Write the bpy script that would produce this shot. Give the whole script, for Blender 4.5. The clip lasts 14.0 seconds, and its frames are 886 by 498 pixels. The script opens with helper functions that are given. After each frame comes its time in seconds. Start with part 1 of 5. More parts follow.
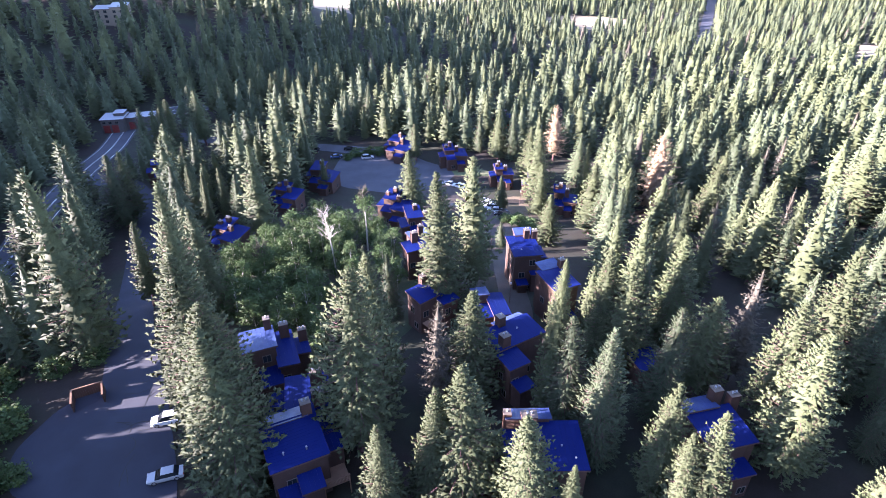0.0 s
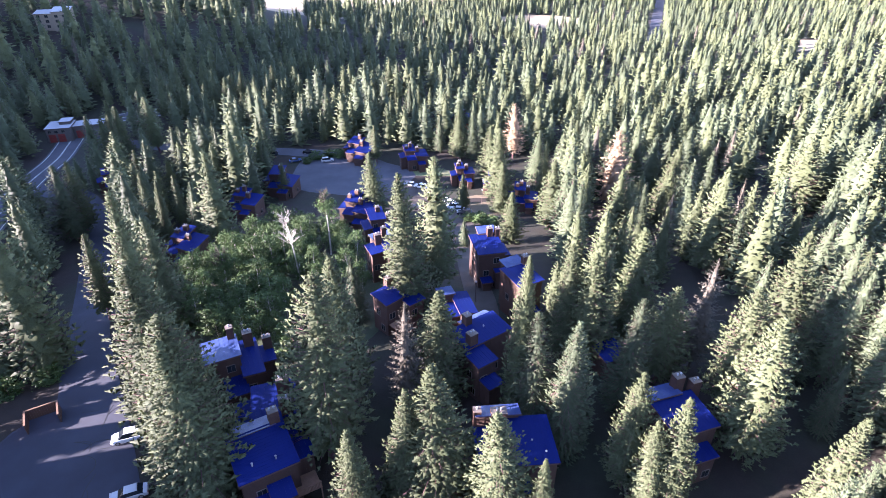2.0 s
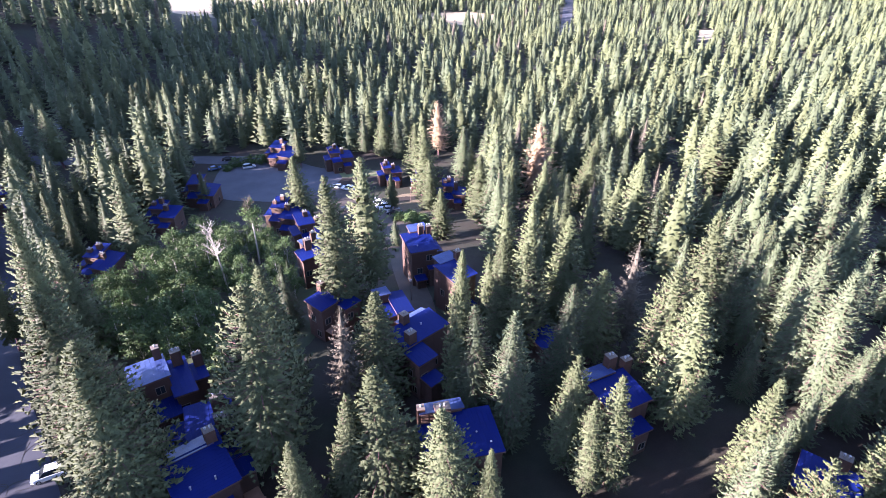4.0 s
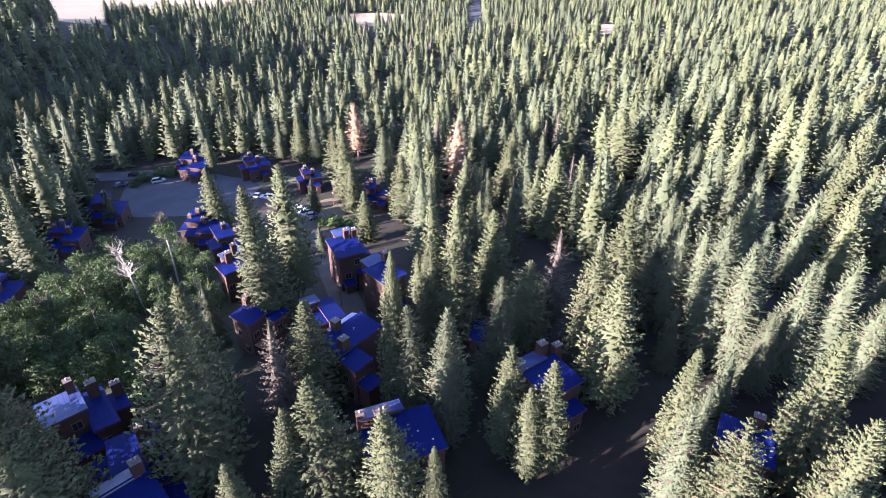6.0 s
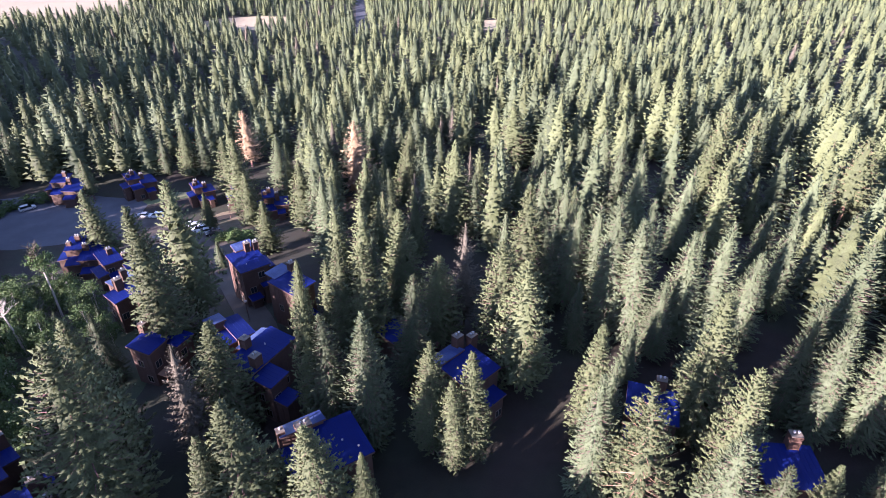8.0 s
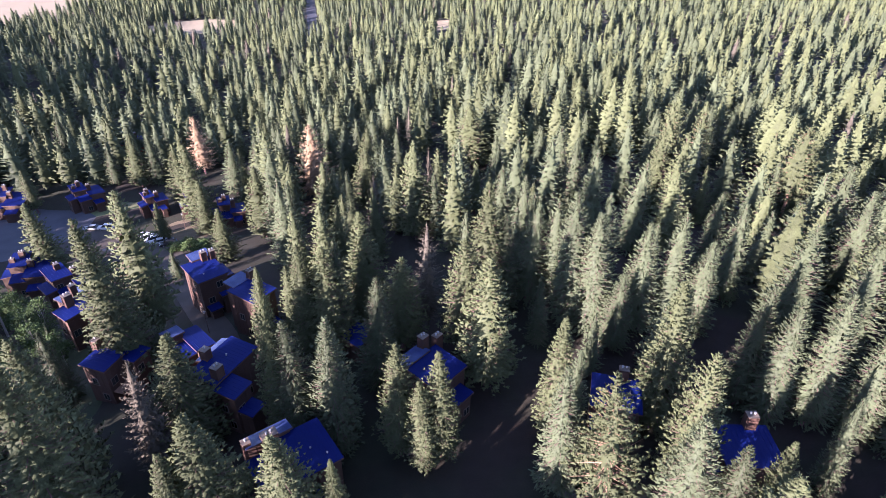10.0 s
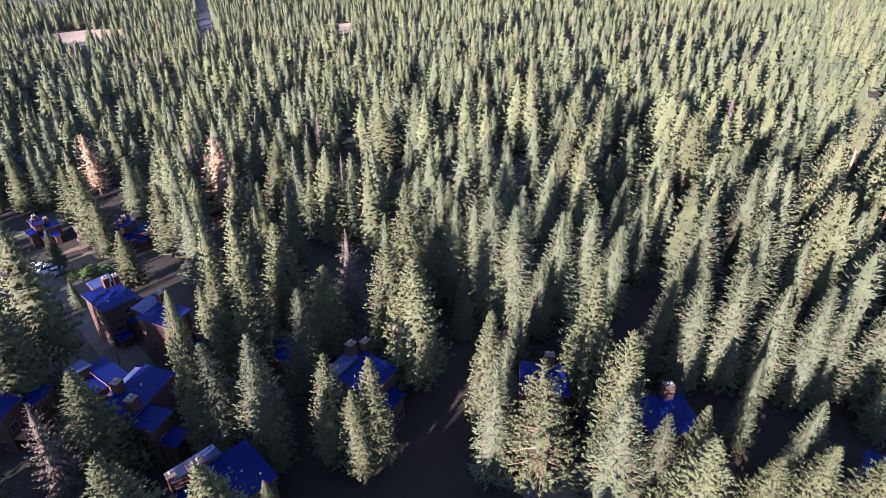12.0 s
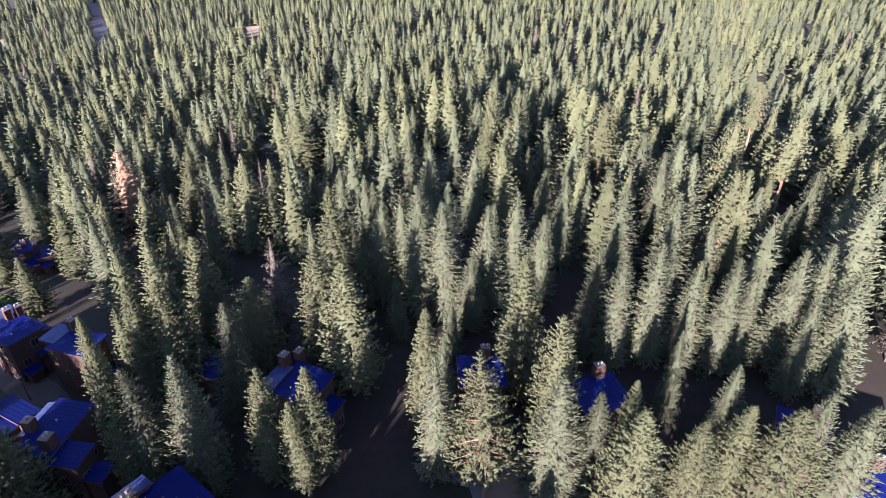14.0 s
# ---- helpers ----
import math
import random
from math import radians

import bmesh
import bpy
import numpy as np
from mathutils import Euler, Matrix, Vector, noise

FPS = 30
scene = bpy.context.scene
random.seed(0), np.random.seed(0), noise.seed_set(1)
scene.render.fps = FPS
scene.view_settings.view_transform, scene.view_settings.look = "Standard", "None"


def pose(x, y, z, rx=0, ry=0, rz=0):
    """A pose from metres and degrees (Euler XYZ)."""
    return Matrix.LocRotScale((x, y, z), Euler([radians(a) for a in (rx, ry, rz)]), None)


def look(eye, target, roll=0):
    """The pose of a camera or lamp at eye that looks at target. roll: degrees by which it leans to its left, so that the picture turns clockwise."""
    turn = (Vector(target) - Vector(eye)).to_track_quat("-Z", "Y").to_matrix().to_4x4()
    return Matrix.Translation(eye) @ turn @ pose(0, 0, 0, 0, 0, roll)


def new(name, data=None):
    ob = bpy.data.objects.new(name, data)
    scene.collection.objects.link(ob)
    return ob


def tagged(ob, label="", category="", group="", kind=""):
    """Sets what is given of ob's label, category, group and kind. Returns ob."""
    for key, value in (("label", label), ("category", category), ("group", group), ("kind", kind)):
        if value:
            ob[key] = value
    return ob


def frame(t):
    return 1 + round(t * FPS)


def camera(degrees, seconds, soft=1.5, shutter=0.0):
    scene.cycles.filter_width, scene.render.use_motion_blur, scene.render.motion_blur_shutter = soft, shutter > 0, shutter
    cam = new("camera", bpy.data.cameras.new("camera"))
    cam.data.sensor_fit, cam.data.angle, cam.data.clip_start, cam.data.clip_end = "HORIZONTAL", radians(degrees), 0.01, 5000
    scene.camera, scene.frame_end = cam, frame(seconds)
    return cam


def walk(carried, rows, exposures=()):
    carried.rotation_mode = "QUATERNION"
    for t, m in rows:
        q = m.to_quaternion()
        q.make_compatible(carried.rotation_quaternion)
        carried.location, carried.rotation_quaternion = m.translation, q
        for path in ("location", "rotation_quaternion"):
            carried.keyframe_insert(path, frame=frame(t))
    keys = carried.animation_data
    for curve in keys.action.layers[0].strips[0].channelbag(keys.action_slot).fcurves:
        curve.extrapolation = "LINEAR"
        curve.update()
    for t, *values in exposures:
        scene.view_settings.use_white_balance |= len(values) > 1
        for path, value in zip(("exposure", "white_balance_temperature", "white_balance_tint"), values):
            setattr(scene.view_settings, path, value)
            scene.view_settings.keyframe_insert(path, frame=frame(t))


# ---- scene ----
CAM_Z = 66.0
SUN_ELEV, SUN_AZ = 13.5, 102.0          # degrees; azimuth to the left of +y
cam = camera(74.8, 14.0, soft=0.4)
walk(cam, [(t, pose(0, 0, CAM_Z, 90 + pitch, roll, yaw)) for t, yaw, pitch, roll in (
    (0, 0.00, -30.95, 0.04),
    (0.5, -0.72, -30.93, 0.04),
    (1, -1.66, -30.91, 0.05),
    (1.5, -2.64, -30.89, 0.04),
    (2, -4.13, -30.92, 0.03),
    (2.5, -6.61, -30.99, 0.00),
    (3, -8.54, -31.04, -0.01),
    (5.5, -17.76, -31.06, -0.03),
    (6, -20.24, -31.06, -0.03),
    (6.5, -22.94, -31.04, -0.04),
    (7, -25.89, -31.07, -0.04),
    (7.5, -28.91, -31.12, -0.03),
    (8, -30.87, -31.11, -0.03),
    (10.5, -36.90, -31.04, -0.01),
    (11, -39.07, -31.01, 0.00),
    (11.5, -41.49, -30.96, 0.00),
    (12, -44.42, -30.92, 0.01),
    (12.5, -48.26, -30.90, -0.00),
    (13, -51.09, -30.91, 0.01),
    (13.5, -52.15, -30.96, 0.02),
    (14, -52.60, -31.01, 0.04),
)], exposures=[(0, 3.72, 5930, 34), (3, 3.62, 5960, 35), (6.5, 3.12, 6040, 37), (10.5, 2.78, 6080, 39), (14, 2.52, 6080, 41)])

world = bpy.data.worlds.new("world")
scene.world = world
world.use_nodes = True
wn = world.node_tree.nodes
sky = wn.new("ShaderNodeTexSky")
sky.sky_type, sky.sun_disc = "NISHITA", False
sky.sun_elevation, sky.sun_rotation = radians(SUN_ELEV), radians(360 - SUN_AZ)
sky.altitude, sky.dust_density = 1900, 0.6
wn["Background"].inputs[1].default_value = 0.072
world.node_tree.links.new(sky.outputs[0], wn["Background"].inputs[0])

sun_data = bpy.data.lights.new("sun", "SUN")
sun_data.energy, sun_data.angle, sun_data.color = 4.2, radians(0.55), (1.0, 0.92, 0.80)
sun = new("sun", sun_data)
sun_way = Vector((-math.sin(radians(SUN_AZ)) * math.cos(radians(SUN_ELEV)),
                  math.cos(radians(SUN_AZ)) * math.cos(radians(SUN_ELEV)), math.sin(radians(SUN_ELEV))))
sun.matrix_world = look(sun_way * 900, (0, 0, 0))


# ---- materials ----
def material(name, base, rough=0.8, metal=0.0, spread=0.25, scale=3.0, fine=40.0, bump=0.0, island=0.0, per_object=0.0, other=None, mix_scale=0.3, gloss=0.5, thin=0.0):
    """Principled surface with variation at two scales; other: a second colour in broad patches."""
    m = bpy.data.materials.new(name)
    m.use_nodes = True
    nt = m.node_tree
    N, L = nt.nodes, nt.links
    b = N["Principled BSDF"]
    b.inputs["Roughness"].default_value, b.inputs["Metallic"].default_value = rough, metal
    b.inputs["Specular IOR Level"].default_value = gloss
    b.inputs["Diffuse Roughness"].default_value = 1.0 if thin else 0.3
    geo = N.new("ShaderNodeNewGeometry")
    n1, n2 = N.new("ShaderNodeTexNoise"), N.new("ShaderNodeTexNoise")
    n1.inputs["Scale"].default_value, n2.inputs["Scale"].default_value = scale, fine
    n1.inputs["Detail"].default_value = 5
    for n in (n1, n2):
        L.new(geo.outputs["Position"], n.inputs["Vector"])
    add = N.new("ShaderNodeMath")
    add.operation = "ADD"
    L.new(n1.outputs[0], add.inputs[0])
    L.new(n2.outputs[0], add.inputs[1])
    total = add.outputs[0]
    count = 1.0
    for weight, node, socket in ((island, geo, "Random Per Island"), (per_object, None, "Random")):
        if weight:
            node = node or N.new("ShaderNodeObjectInfo")
            mul, plus = N.new("ShaderNodeMath"), N.new("ShaderNodeMath")
            mul.operation = "MULTIPLY"
            L.new(node.outputs[socket], mul.inputs[0])
            mul.inputs[1].default_value = weight
            L.new(total, plus.inputs[0])
            L.new(mul.outputs[0], plus.inputs[1])
            total = plus.outputs[0]
            count += weight / 2
    ran = N.new("ShaderNodeMapRange")
    ran.inputs["From Min"].default_value, ran.inputs["From Max"].default_value = count - 0.55, count + 0.55
    ran.inputs["To Min"].default_value, ran.inputs["To Max"].default_value = 1 - spread, 1 + spread
    L.new(total, ran.inputs[0])
    vec = N.new("ShaderNodeVectorMath")
    vec.operation = "SCALE"
    L.new(ran.outputs[0], vec.inputs["Scale"])
    if other:
        n3, ramp = N.new("ShaderNodeTexNoise"), N.new("ShaderNodeValToRGB")
        n3.inputs["Scale"].default_value, n3.inputs["Detail"].default_value = mix_scale, 6
        L.new(geo.outputs["Position"], n3.inputs["Vector"])
        ramp.color_ramp.elements[0].position, ramp.color_ramp.elements[1].position = 0.42, 0.6
        ramp.color_ramp.elements[0].color, ramp.color_ramp.elements[1].color = (*base, 1), (*other, 1)
        L.new(n3.outputs[0], ramp.inputs[0])
        L.new(ramp.outputs[0], vec.inputs[0])
    else:
        vec.inputs[0].default_value = base
    L.new(vec.outputs[0], b.inputs["Base Color"])
    if thin:
        tr, mix = N.new("ShaderNodeBsdfTranslucent"), N.new("ShaderNodeMixShader")
        L.new(vec.outputs[0], tr.inputs[0])
        mix.inputs[0].default_value = thin
        L.new(b.outputs[0], mix.inputs[1])
        L.new(tr.outputs[0], mix.inputs[2])
        L.new(mix.outputs[0], N["Material Output"].inputs[0])
    if bump:
        bn = N.new("ShaderNodeBump")
        bn.inputs["Strength"].default_value, bn.inputs["Distance"].default_value = bump, 0.05
        L.new(n2.outputs[0], bn.inputs["Height"])
        L.new(bn.outputs[0], b.inputs["Normal"])
    return m


PINE = material("pine_needles", (0.086, 0.102, 0.051), 0.6, spread=0.46, scale=0.5, fine=5, island=0.12, per_object=0.5, gloss=0.1, thin=0.1)
FIR = material("fir_needles", (0.079, 0.099, 0.056), 0.55, spread=0.46, scale=0.5, fine=5, island=0.12, per_object=0.6, gloss=0.1, thin=0.1)
DEAD = material("dead_needles", (0.32, 0.225, 0.145), 0.8, spread=0.35, scale=0.6, fine=8, island=0.15, gloss=0.1, thin=0.1)
SNAG = material("grey_twigs", (0.080, 0.070, 0.055), 0.85, spread=0.35, scale=0.6, fine=8, island=0.5, gloss=0.15)
ASPEN = material("aspen_leaves", (0.076, 0.118, 0.045), 0.5, spread=0.45, scale=0.5, fine=8, island=0.2, per_object=0.5, gloss=0.1, thin=0.1)
BARK = material("pine_bark", (0.125, 0.06, 0.065), 0.9, spread=0.4, scale=1.5, fine=14, bump=0.5)
PALE_BARK = material("pale_bark", (0.36, 0.33, 0.29), 0.8, spread=0.3, scale=2, fine=14, bump=0.3)
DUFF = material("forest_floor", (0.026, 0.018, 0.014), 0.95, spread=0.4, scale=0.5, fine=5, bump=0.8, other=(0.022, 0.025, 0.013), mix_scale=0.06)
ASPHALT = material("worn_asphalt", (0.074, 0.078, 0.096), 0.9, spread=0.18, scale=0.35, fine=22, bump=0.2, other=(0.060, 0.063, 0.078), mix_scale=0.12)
# Bluer, darker copy of ASPHALT; the driveway's shade is put into its colour.
DARK_ASPHALT = material("shade_blue_asphalt", (0.036, 0.040, 0.060), 0.9, spread=0.2, scale=0.35, fine=22, bump=0.2, other=(0.030, 0.033, 0.050), mix_scale=0.12)
# Worn lane asphalt, darkened: the trees' shade on it is put into the colour.
LANE_ASPHALT = material("shaded_brown_worn_asphalt", (0.070, 0.058, 0.052), 0.9, spread=0.25, scale=0.35, fine=22, bump=0.2, other=(0.055, 0.043, 0.036), mix_scale=0.15)
UNDERGROWTH = material("undergrowth", (0.040, 0.056, 0.025), 0.95, spread=0.4, scale=0.5, fine=5, bump=0.8, other=(0.060, 0.050, 0.032), mix_scale=0.1)
TAR = material("tar_seam", (0.012, 0.012, 0.013), 0.6, spread=0.2)
PAINT = material("road_paint", (0.65, 0.65, 0.62), 0.7, spread=0.2)
MEADOW = material("dry_meadow", (0.27, 0.22, 0.15), 0.95, spread=0.2, scale=0.02, fine=0.3)
DIRT = material("bare_dirt", (0.20, 0.15, 0.10), 0.95, spread=0.3, scale=0.3, fine=3, other=(0.11, 0.10, 0.05), mix_scale=0.1)
GRASS = material("green_grass", (0.11, 0.14, 0.055), 0.9, spread=0.4, scale=0.2, fine=4, other=(0.16, 0.15, 0.09), mix_scale=0.12)
ROOF = material("blue_roof_metal", (0.005, 0.013, 0.105), 0.55, 0.0, spread=0.16, scale=0.8, fine=9, gloss=0.12)
# Same blue metal; the sheen of strips tilted to the sun is painted in.
SHEEN_ROOF = material("sheen_blue_roof_metal", (0.050, 0.075, 0.19), 0.42, 0.0, spread=0.4, scale=0.9, fine=7, other=(0.03, 0.05, 0.16), mix_scale=0.5)
SIDING = material("brown_siding", (0.066, 0.034, 0.025), 0.8, spread=0.25, scale=0.8, fine=12, bump=0.3, per_object=0.3)
BRICK = material("chimney_boards", (0.075, 0.037, 0.027), 0.85, spread=0.25, scale=2, fine=15, bump=0.3)
CAP = material("pale_metal_cap", (0.32, 0.32, 0.34), 0.5, 0.3, spread=0.1)
FASCIA = material("roof_fascia", (0.09, 0.05, 0.045), 0.7, spread=0.2)
TRIM = material("worn_trim", (0.15, 0.12, 0.10), 0.6, spread=0.12)
GLASS = material("dark_window_glass", (0.02, 0.025, 0.03), 0.08, spread=0.05)
WOOD = material("deck_wood", (0.22, 0.12, 0.075), 0.8, spread=0.3, scale=2, fine=14)
CONCRETE = material("pale_concrete", (0.15, 0.145, 0.14), 0.85, spread=0.18, scale=0.6, fine=9, bump=0.2)
RED_DOOR = material("red_painted_door", (0.20, 0.03, 0.025), 0.5, spread=0.1)
GREY_SIDING = material("grey_siding", (0.10, 0.088, 0.08), 0.7, spread=0.12)
WHITE_ROOF = material("pale_roof", (0.34, 0.35, 0.38), 0.5, spread=0.12, scale=0.4)
BEIGE = material("beige_stucco", (0.20, 0.165, 0.13), 0.8, spread=0.15)
RED_BARK = material("red_pine_bark", (0.26, 0.15, 0.11), 0.9, spread=0.4, scale=1.5, fine=14, bump=0.5)
RUST_WALL = material("rust_red_wall", (0.34, 0.07, 0.03), 0.7, spread=0.2)
TYRE = material("tyre_rubber", (0.02, 0.02, 0.02), 0.8, spread=0.1)
CHROME = material("wheel_metal", (0.45, 0.45, 0.46), 0.35, 0.8, spread=0.05)
CAR_PAINT = {n: material(n + "_car_paint", c, 0.25, 0.1, spread=0.04) for n, c in
             (("white", (0.75, 0.75, 0.76)), ("silver", (0.42, 0.43, 0.45)), ("black", (0.02, 0.02, 0.025)), ("blue", (0.05, 0.09, 0.2)))}
LAMP_GLASS = material("car_lamp_glass", (0.6, 0.6, 0.6), 0.15, spread=0.05)
TAIL_GLASS = material("red_lamp_glass", (0.35, 0.02, 0.02), 0.2, spread=0.05)


# ---- mesh helpers ----
def rounded(v, t, strength=0.38):
    """Turns crown triangles outwards and gives their corners normals that follow the crown's round form."""
    f = np.cross(v[t[:, 1]] - v[t[:, 0]], v[t[:, 2]] - v[t[:, 0]])
    f /= np.linalg.norm(f, axis=1, keepdims=True) + 1e-9
    mid = v[t].mean(axis=1)
    out = mid * (1, 1, 0)
    out /= np.linalg.norm(out, axis=1, keepdims=True) + 1e-6
    out[:, 2] = 0.45
    flip = (f * out).sum(axis=1) < 0
    t = t.copy()
    t[flip] = t[flip][:, ::-1]
    f[flip] *= -1
    n = np.zeros_like(v, dtype=float)
    k = out * strength + f * (1 - strength)
    for c in range(3):
        np.add.at(n, t[:, c], k)
    return v, t, n / (np.linalg.norm(n, axis=1, keepdims=True) + 1e-9)


def mesh_np(name, verts, tris, mat, normals=None):
    """One mesh of triangles from arrays."""
    me = bpy.data.meshes.new(name)
    v, t = np.asarray(verts, np.float32), np.asarray(tris, np.int32)
    me.vertices.add(len(v))
    me.vertices.foreach_set("co", v.ravel())
    me.loops.add(t.size)
    me.loops.foreach_set("vertex_index", t.ravel())
    me.polygons.add(len(t))
    me.polygons.foreach_set("loop_start", np.arange(0, t.size, 3, dtype=np.int32))
    me.update(calc_edges=True)
    if normals is not None:
        me.normals_split_custom_set_from_vertices(np.asarray(normals, np.float32))
    me.materials.append(mat)
    return me


def part(name, bm, mat, parent, label=""):
    """Links a bmesh as one mesh object under a thing or a part."""
    me = bpy.data.meshes.new(name)
    bm.to_mesh(me)
    bm.free()
    me.materials.append(mat)
    ob = new(name, me)
    ob.parent = parent
    return tagged(ob, label)


def box(bm, x0, x1, y0, y1, z0, z1, tx=0.0, ty=0.0):
    """A box whose top tilts by tx per metre along x and ty along y."""
    vs = []
    for x, y, top in ((x0, y0, 0), (x1, y0, 0), (x1, y1, 0), (x0, y1, 0), (x0, y0, 1), (x1, y0, 1), (x1, y1, 1), (x0, y1, 1)):
        vs.append(bm.verts.new((x, y, z1 + tx * (x - x0) + ty * (y - y0) if top else z0)))
    for f in ((3, 2, 1, 0), (4, 5, 6, 7), (0, 1, 5, 4), (1, 2, 6, 5), (2, 3, 7, 6), (3, 0, 4, 7)):
        bm.faces.new([vs[i] for i in f])
    return vs


def slab(bm, x0, x1, y0, y1, z, thick, tx=0.0, ty=0.0):
    """A tilted plate: top at z in its first corner, rising tx per metre along x and ty along y."""
    vs = []
    for dz in (-thick, 0):
        for x, y in ((x0, y0), (x1, y0), (x1, y1), (x0, y1)):
            vs.append(bm.verts.new((x, y, z + dz + tx * (x - x0) + ty * (y - y0))))
    for f in ((3, 2, 1, 0), (4, 5, 6, 7), (0, 1, 5, 4), (1, 2, 6, 5), (2, 3, 7, 6), (3, 0, 4, 7)):
        bm.faces.new([vs[i] for i in f])


def tube(bm, a, b, r0, r1, sides=6):
    a, b = Vector(a), Vector(b)
    q = (b - a).to_track_quat("Z", "Y")
    rings = []
    for p, r in ((a, r0), (b, r1)):
        rings.append([bm.verts.new(p + q @ Vector((r * math.cos(6.2832 * i / sides), r * math.sin(6.2832 * i / sides), 0))) for i in range(sides)])
    for i in range(sides):
        j = (i + 1) % sides
        bm.faces.new((rings[0][i], rings[0][j], rings[1][j], rings[1][i]))
    bm.faces.new(rings[1])
    bm.faces.new(rings[0][::-1])


# ---- terrain ----
def smooth(a, b, x):
    t = min(1.0, max(0.0, (x - a) / (b - a)))
    return t * t * (3 - 2 * t)


def ground(x, y):
    """Height of the ground: a bench below the camera that falls to a valley, a wooded knoll, and an unseen ridge before
    the sun, added to cast its shade.
    """
    r, az = math.hypot(x, y), math.degrees(math.atan2(x, y))
    k, q = 1 - 0.55 * smooth(12, 55, az), smooth(25, 55, az)
    if y < 0:
        k, q = k + (1 - k) * smooth(100, 180, abs(az)), q * (1 - smooth(100, 180, abs(az)))
    z = -k * (18 * smooth(70, 190, r) + 8 * smooth(190, 320, r) + 13 * smooth(300, 650, r))
    z += 5 * q * smooth(60, 110, r) * (1 - smooth(130, 260, r))
    z += 62 * math.exp(-((x + 300) / 220) ** 2 - ((y - 460) / 160) ** 2)
    # Crest of the added ridge, bumped to set how high its shade reaches.
    crest = 138 + 49 * smooth(-62, -32, y + 80) * (1 - smooth(0, 32, y + 80)) + 40 * smooth(0, 32, y + 80) - 4 * smooth(60, 140, y + 80) + 24 * smooth(215, 300, y + 80) - 92 * smooth(305, 430, y + 80)
    z += crest * math.exp(-((x + 660) / 170) ** 2) * smooth(-900, -300, y) * (1 - smooth(600, 1100, y))
    return z


def axis(n, reach, power=2.6):
    s = np.linspace(-1, 1, n)
    return np.sign(s) * (0.16 * np.abs(s) + 0.84 * np.abs(s) ** power) * reach


xs, ys = axis(241, 3600), axis(241, 3600)
gv = [(x, y, ground(x, y)) for y in ys for x in xs]
nx = len(xs)
gt = []
for j in range(len(ys) - 1):
    for i in range(nx - 1):
        a = j * nx + i
        gt += [(a, a + 1, a + nx + 1), (a, a + nx + 1, a + nx)]
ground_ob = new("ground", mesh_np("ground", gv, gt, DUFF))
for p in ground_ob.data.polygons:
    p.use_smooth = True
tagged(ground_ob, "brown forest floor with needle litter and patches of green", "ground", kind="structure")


def draped(name, line, widths, mat, lift, label, category="road", parent=None, kind="structure", step=3.0):
    """A strip laid on the ground along a line of points, with a skirt at its sides."""
    pts = []
    for (x0, y0, w0), (x1, y1, w1) in zip([(*p, w) for p, w in zip(line, widths)][:-1], [(*p, w) for p, w in zip(line, widths)][1:]):
        n = max(1, int(math.hypot(x1 - x0, y1 - y0) / step))
        pts += [(x0 + (x1 - x0) * i / n, y0 + (y1 - y0) * i / n, w0 + (w1 - w0) * i / n) for i in range(n)]
    pts.append((*line[-1], widths[-1]))
    for _ in range(4):
        pts = [pts[0]] + [tuple((a[k] + 2 * b[k] + c[k]) / 4 for k in range(3)) for a, b, c in zip(pts, pts[1:], pts[2:])] + [pts[-1]]
    bm = bmesh.new()
    rows = []
    for i, (x, y, w) in enumerate(pts):
        a, b = pts[max(0, i - 1)], pts[min(len(pts) - 1, i + 1)]
        d = Vector((b[0] - a[0], b[1] - a[1], 0)).normalized()
        side = Vector((-d.y, d.x, 0))
        row = []
        cols = max(2, int(w / 3) + 1)
        for k in range(cols + 1):
            p = Vector((x, y, 0)) + side * w * (k / cols - 0.5)
            row.append((p.x, p.y, ground(p.x, p.y) + lift))
        row = [(row[0][0], row[0][1], row[0][2] - lift - 0.15)] + row + [(row[-1][0], row[-1][1], row[-1][2] - lift - 0.15)]
        rows.append(row)
    n = min(len(r) for r in rows)
    if any(len(r) != n for r in rows):
        even = []
        for r in rows:
            a, b = Vector(r[1]), Vector(r[-2])
            mid = []
            for k in range(n - 2):
                p = a.lerp(b, k / (n - 3))
                mid.append((p.x, p.y, ground(p.x, p.y) + lift))
            even.append([r[0]] + mid + [r[-1]])
        rows = even
    vs = [[bm.verts.new(p) for p in r] for r in rows]
    for r0, r1 in zip(vs, vs[1:]):
        for k in range(n - 1):
            bm.faces.new((r0[k], r0[k + 1], r1[k + 1], r1[k]))
    bmesh.ops.recalc_face_normals(bm, faces=bm.faces[:])
    ob = part(name, bm, mat, parent, label)
    if parent is None:
        tagged(ob, label, category, kind=kind)
    return ob


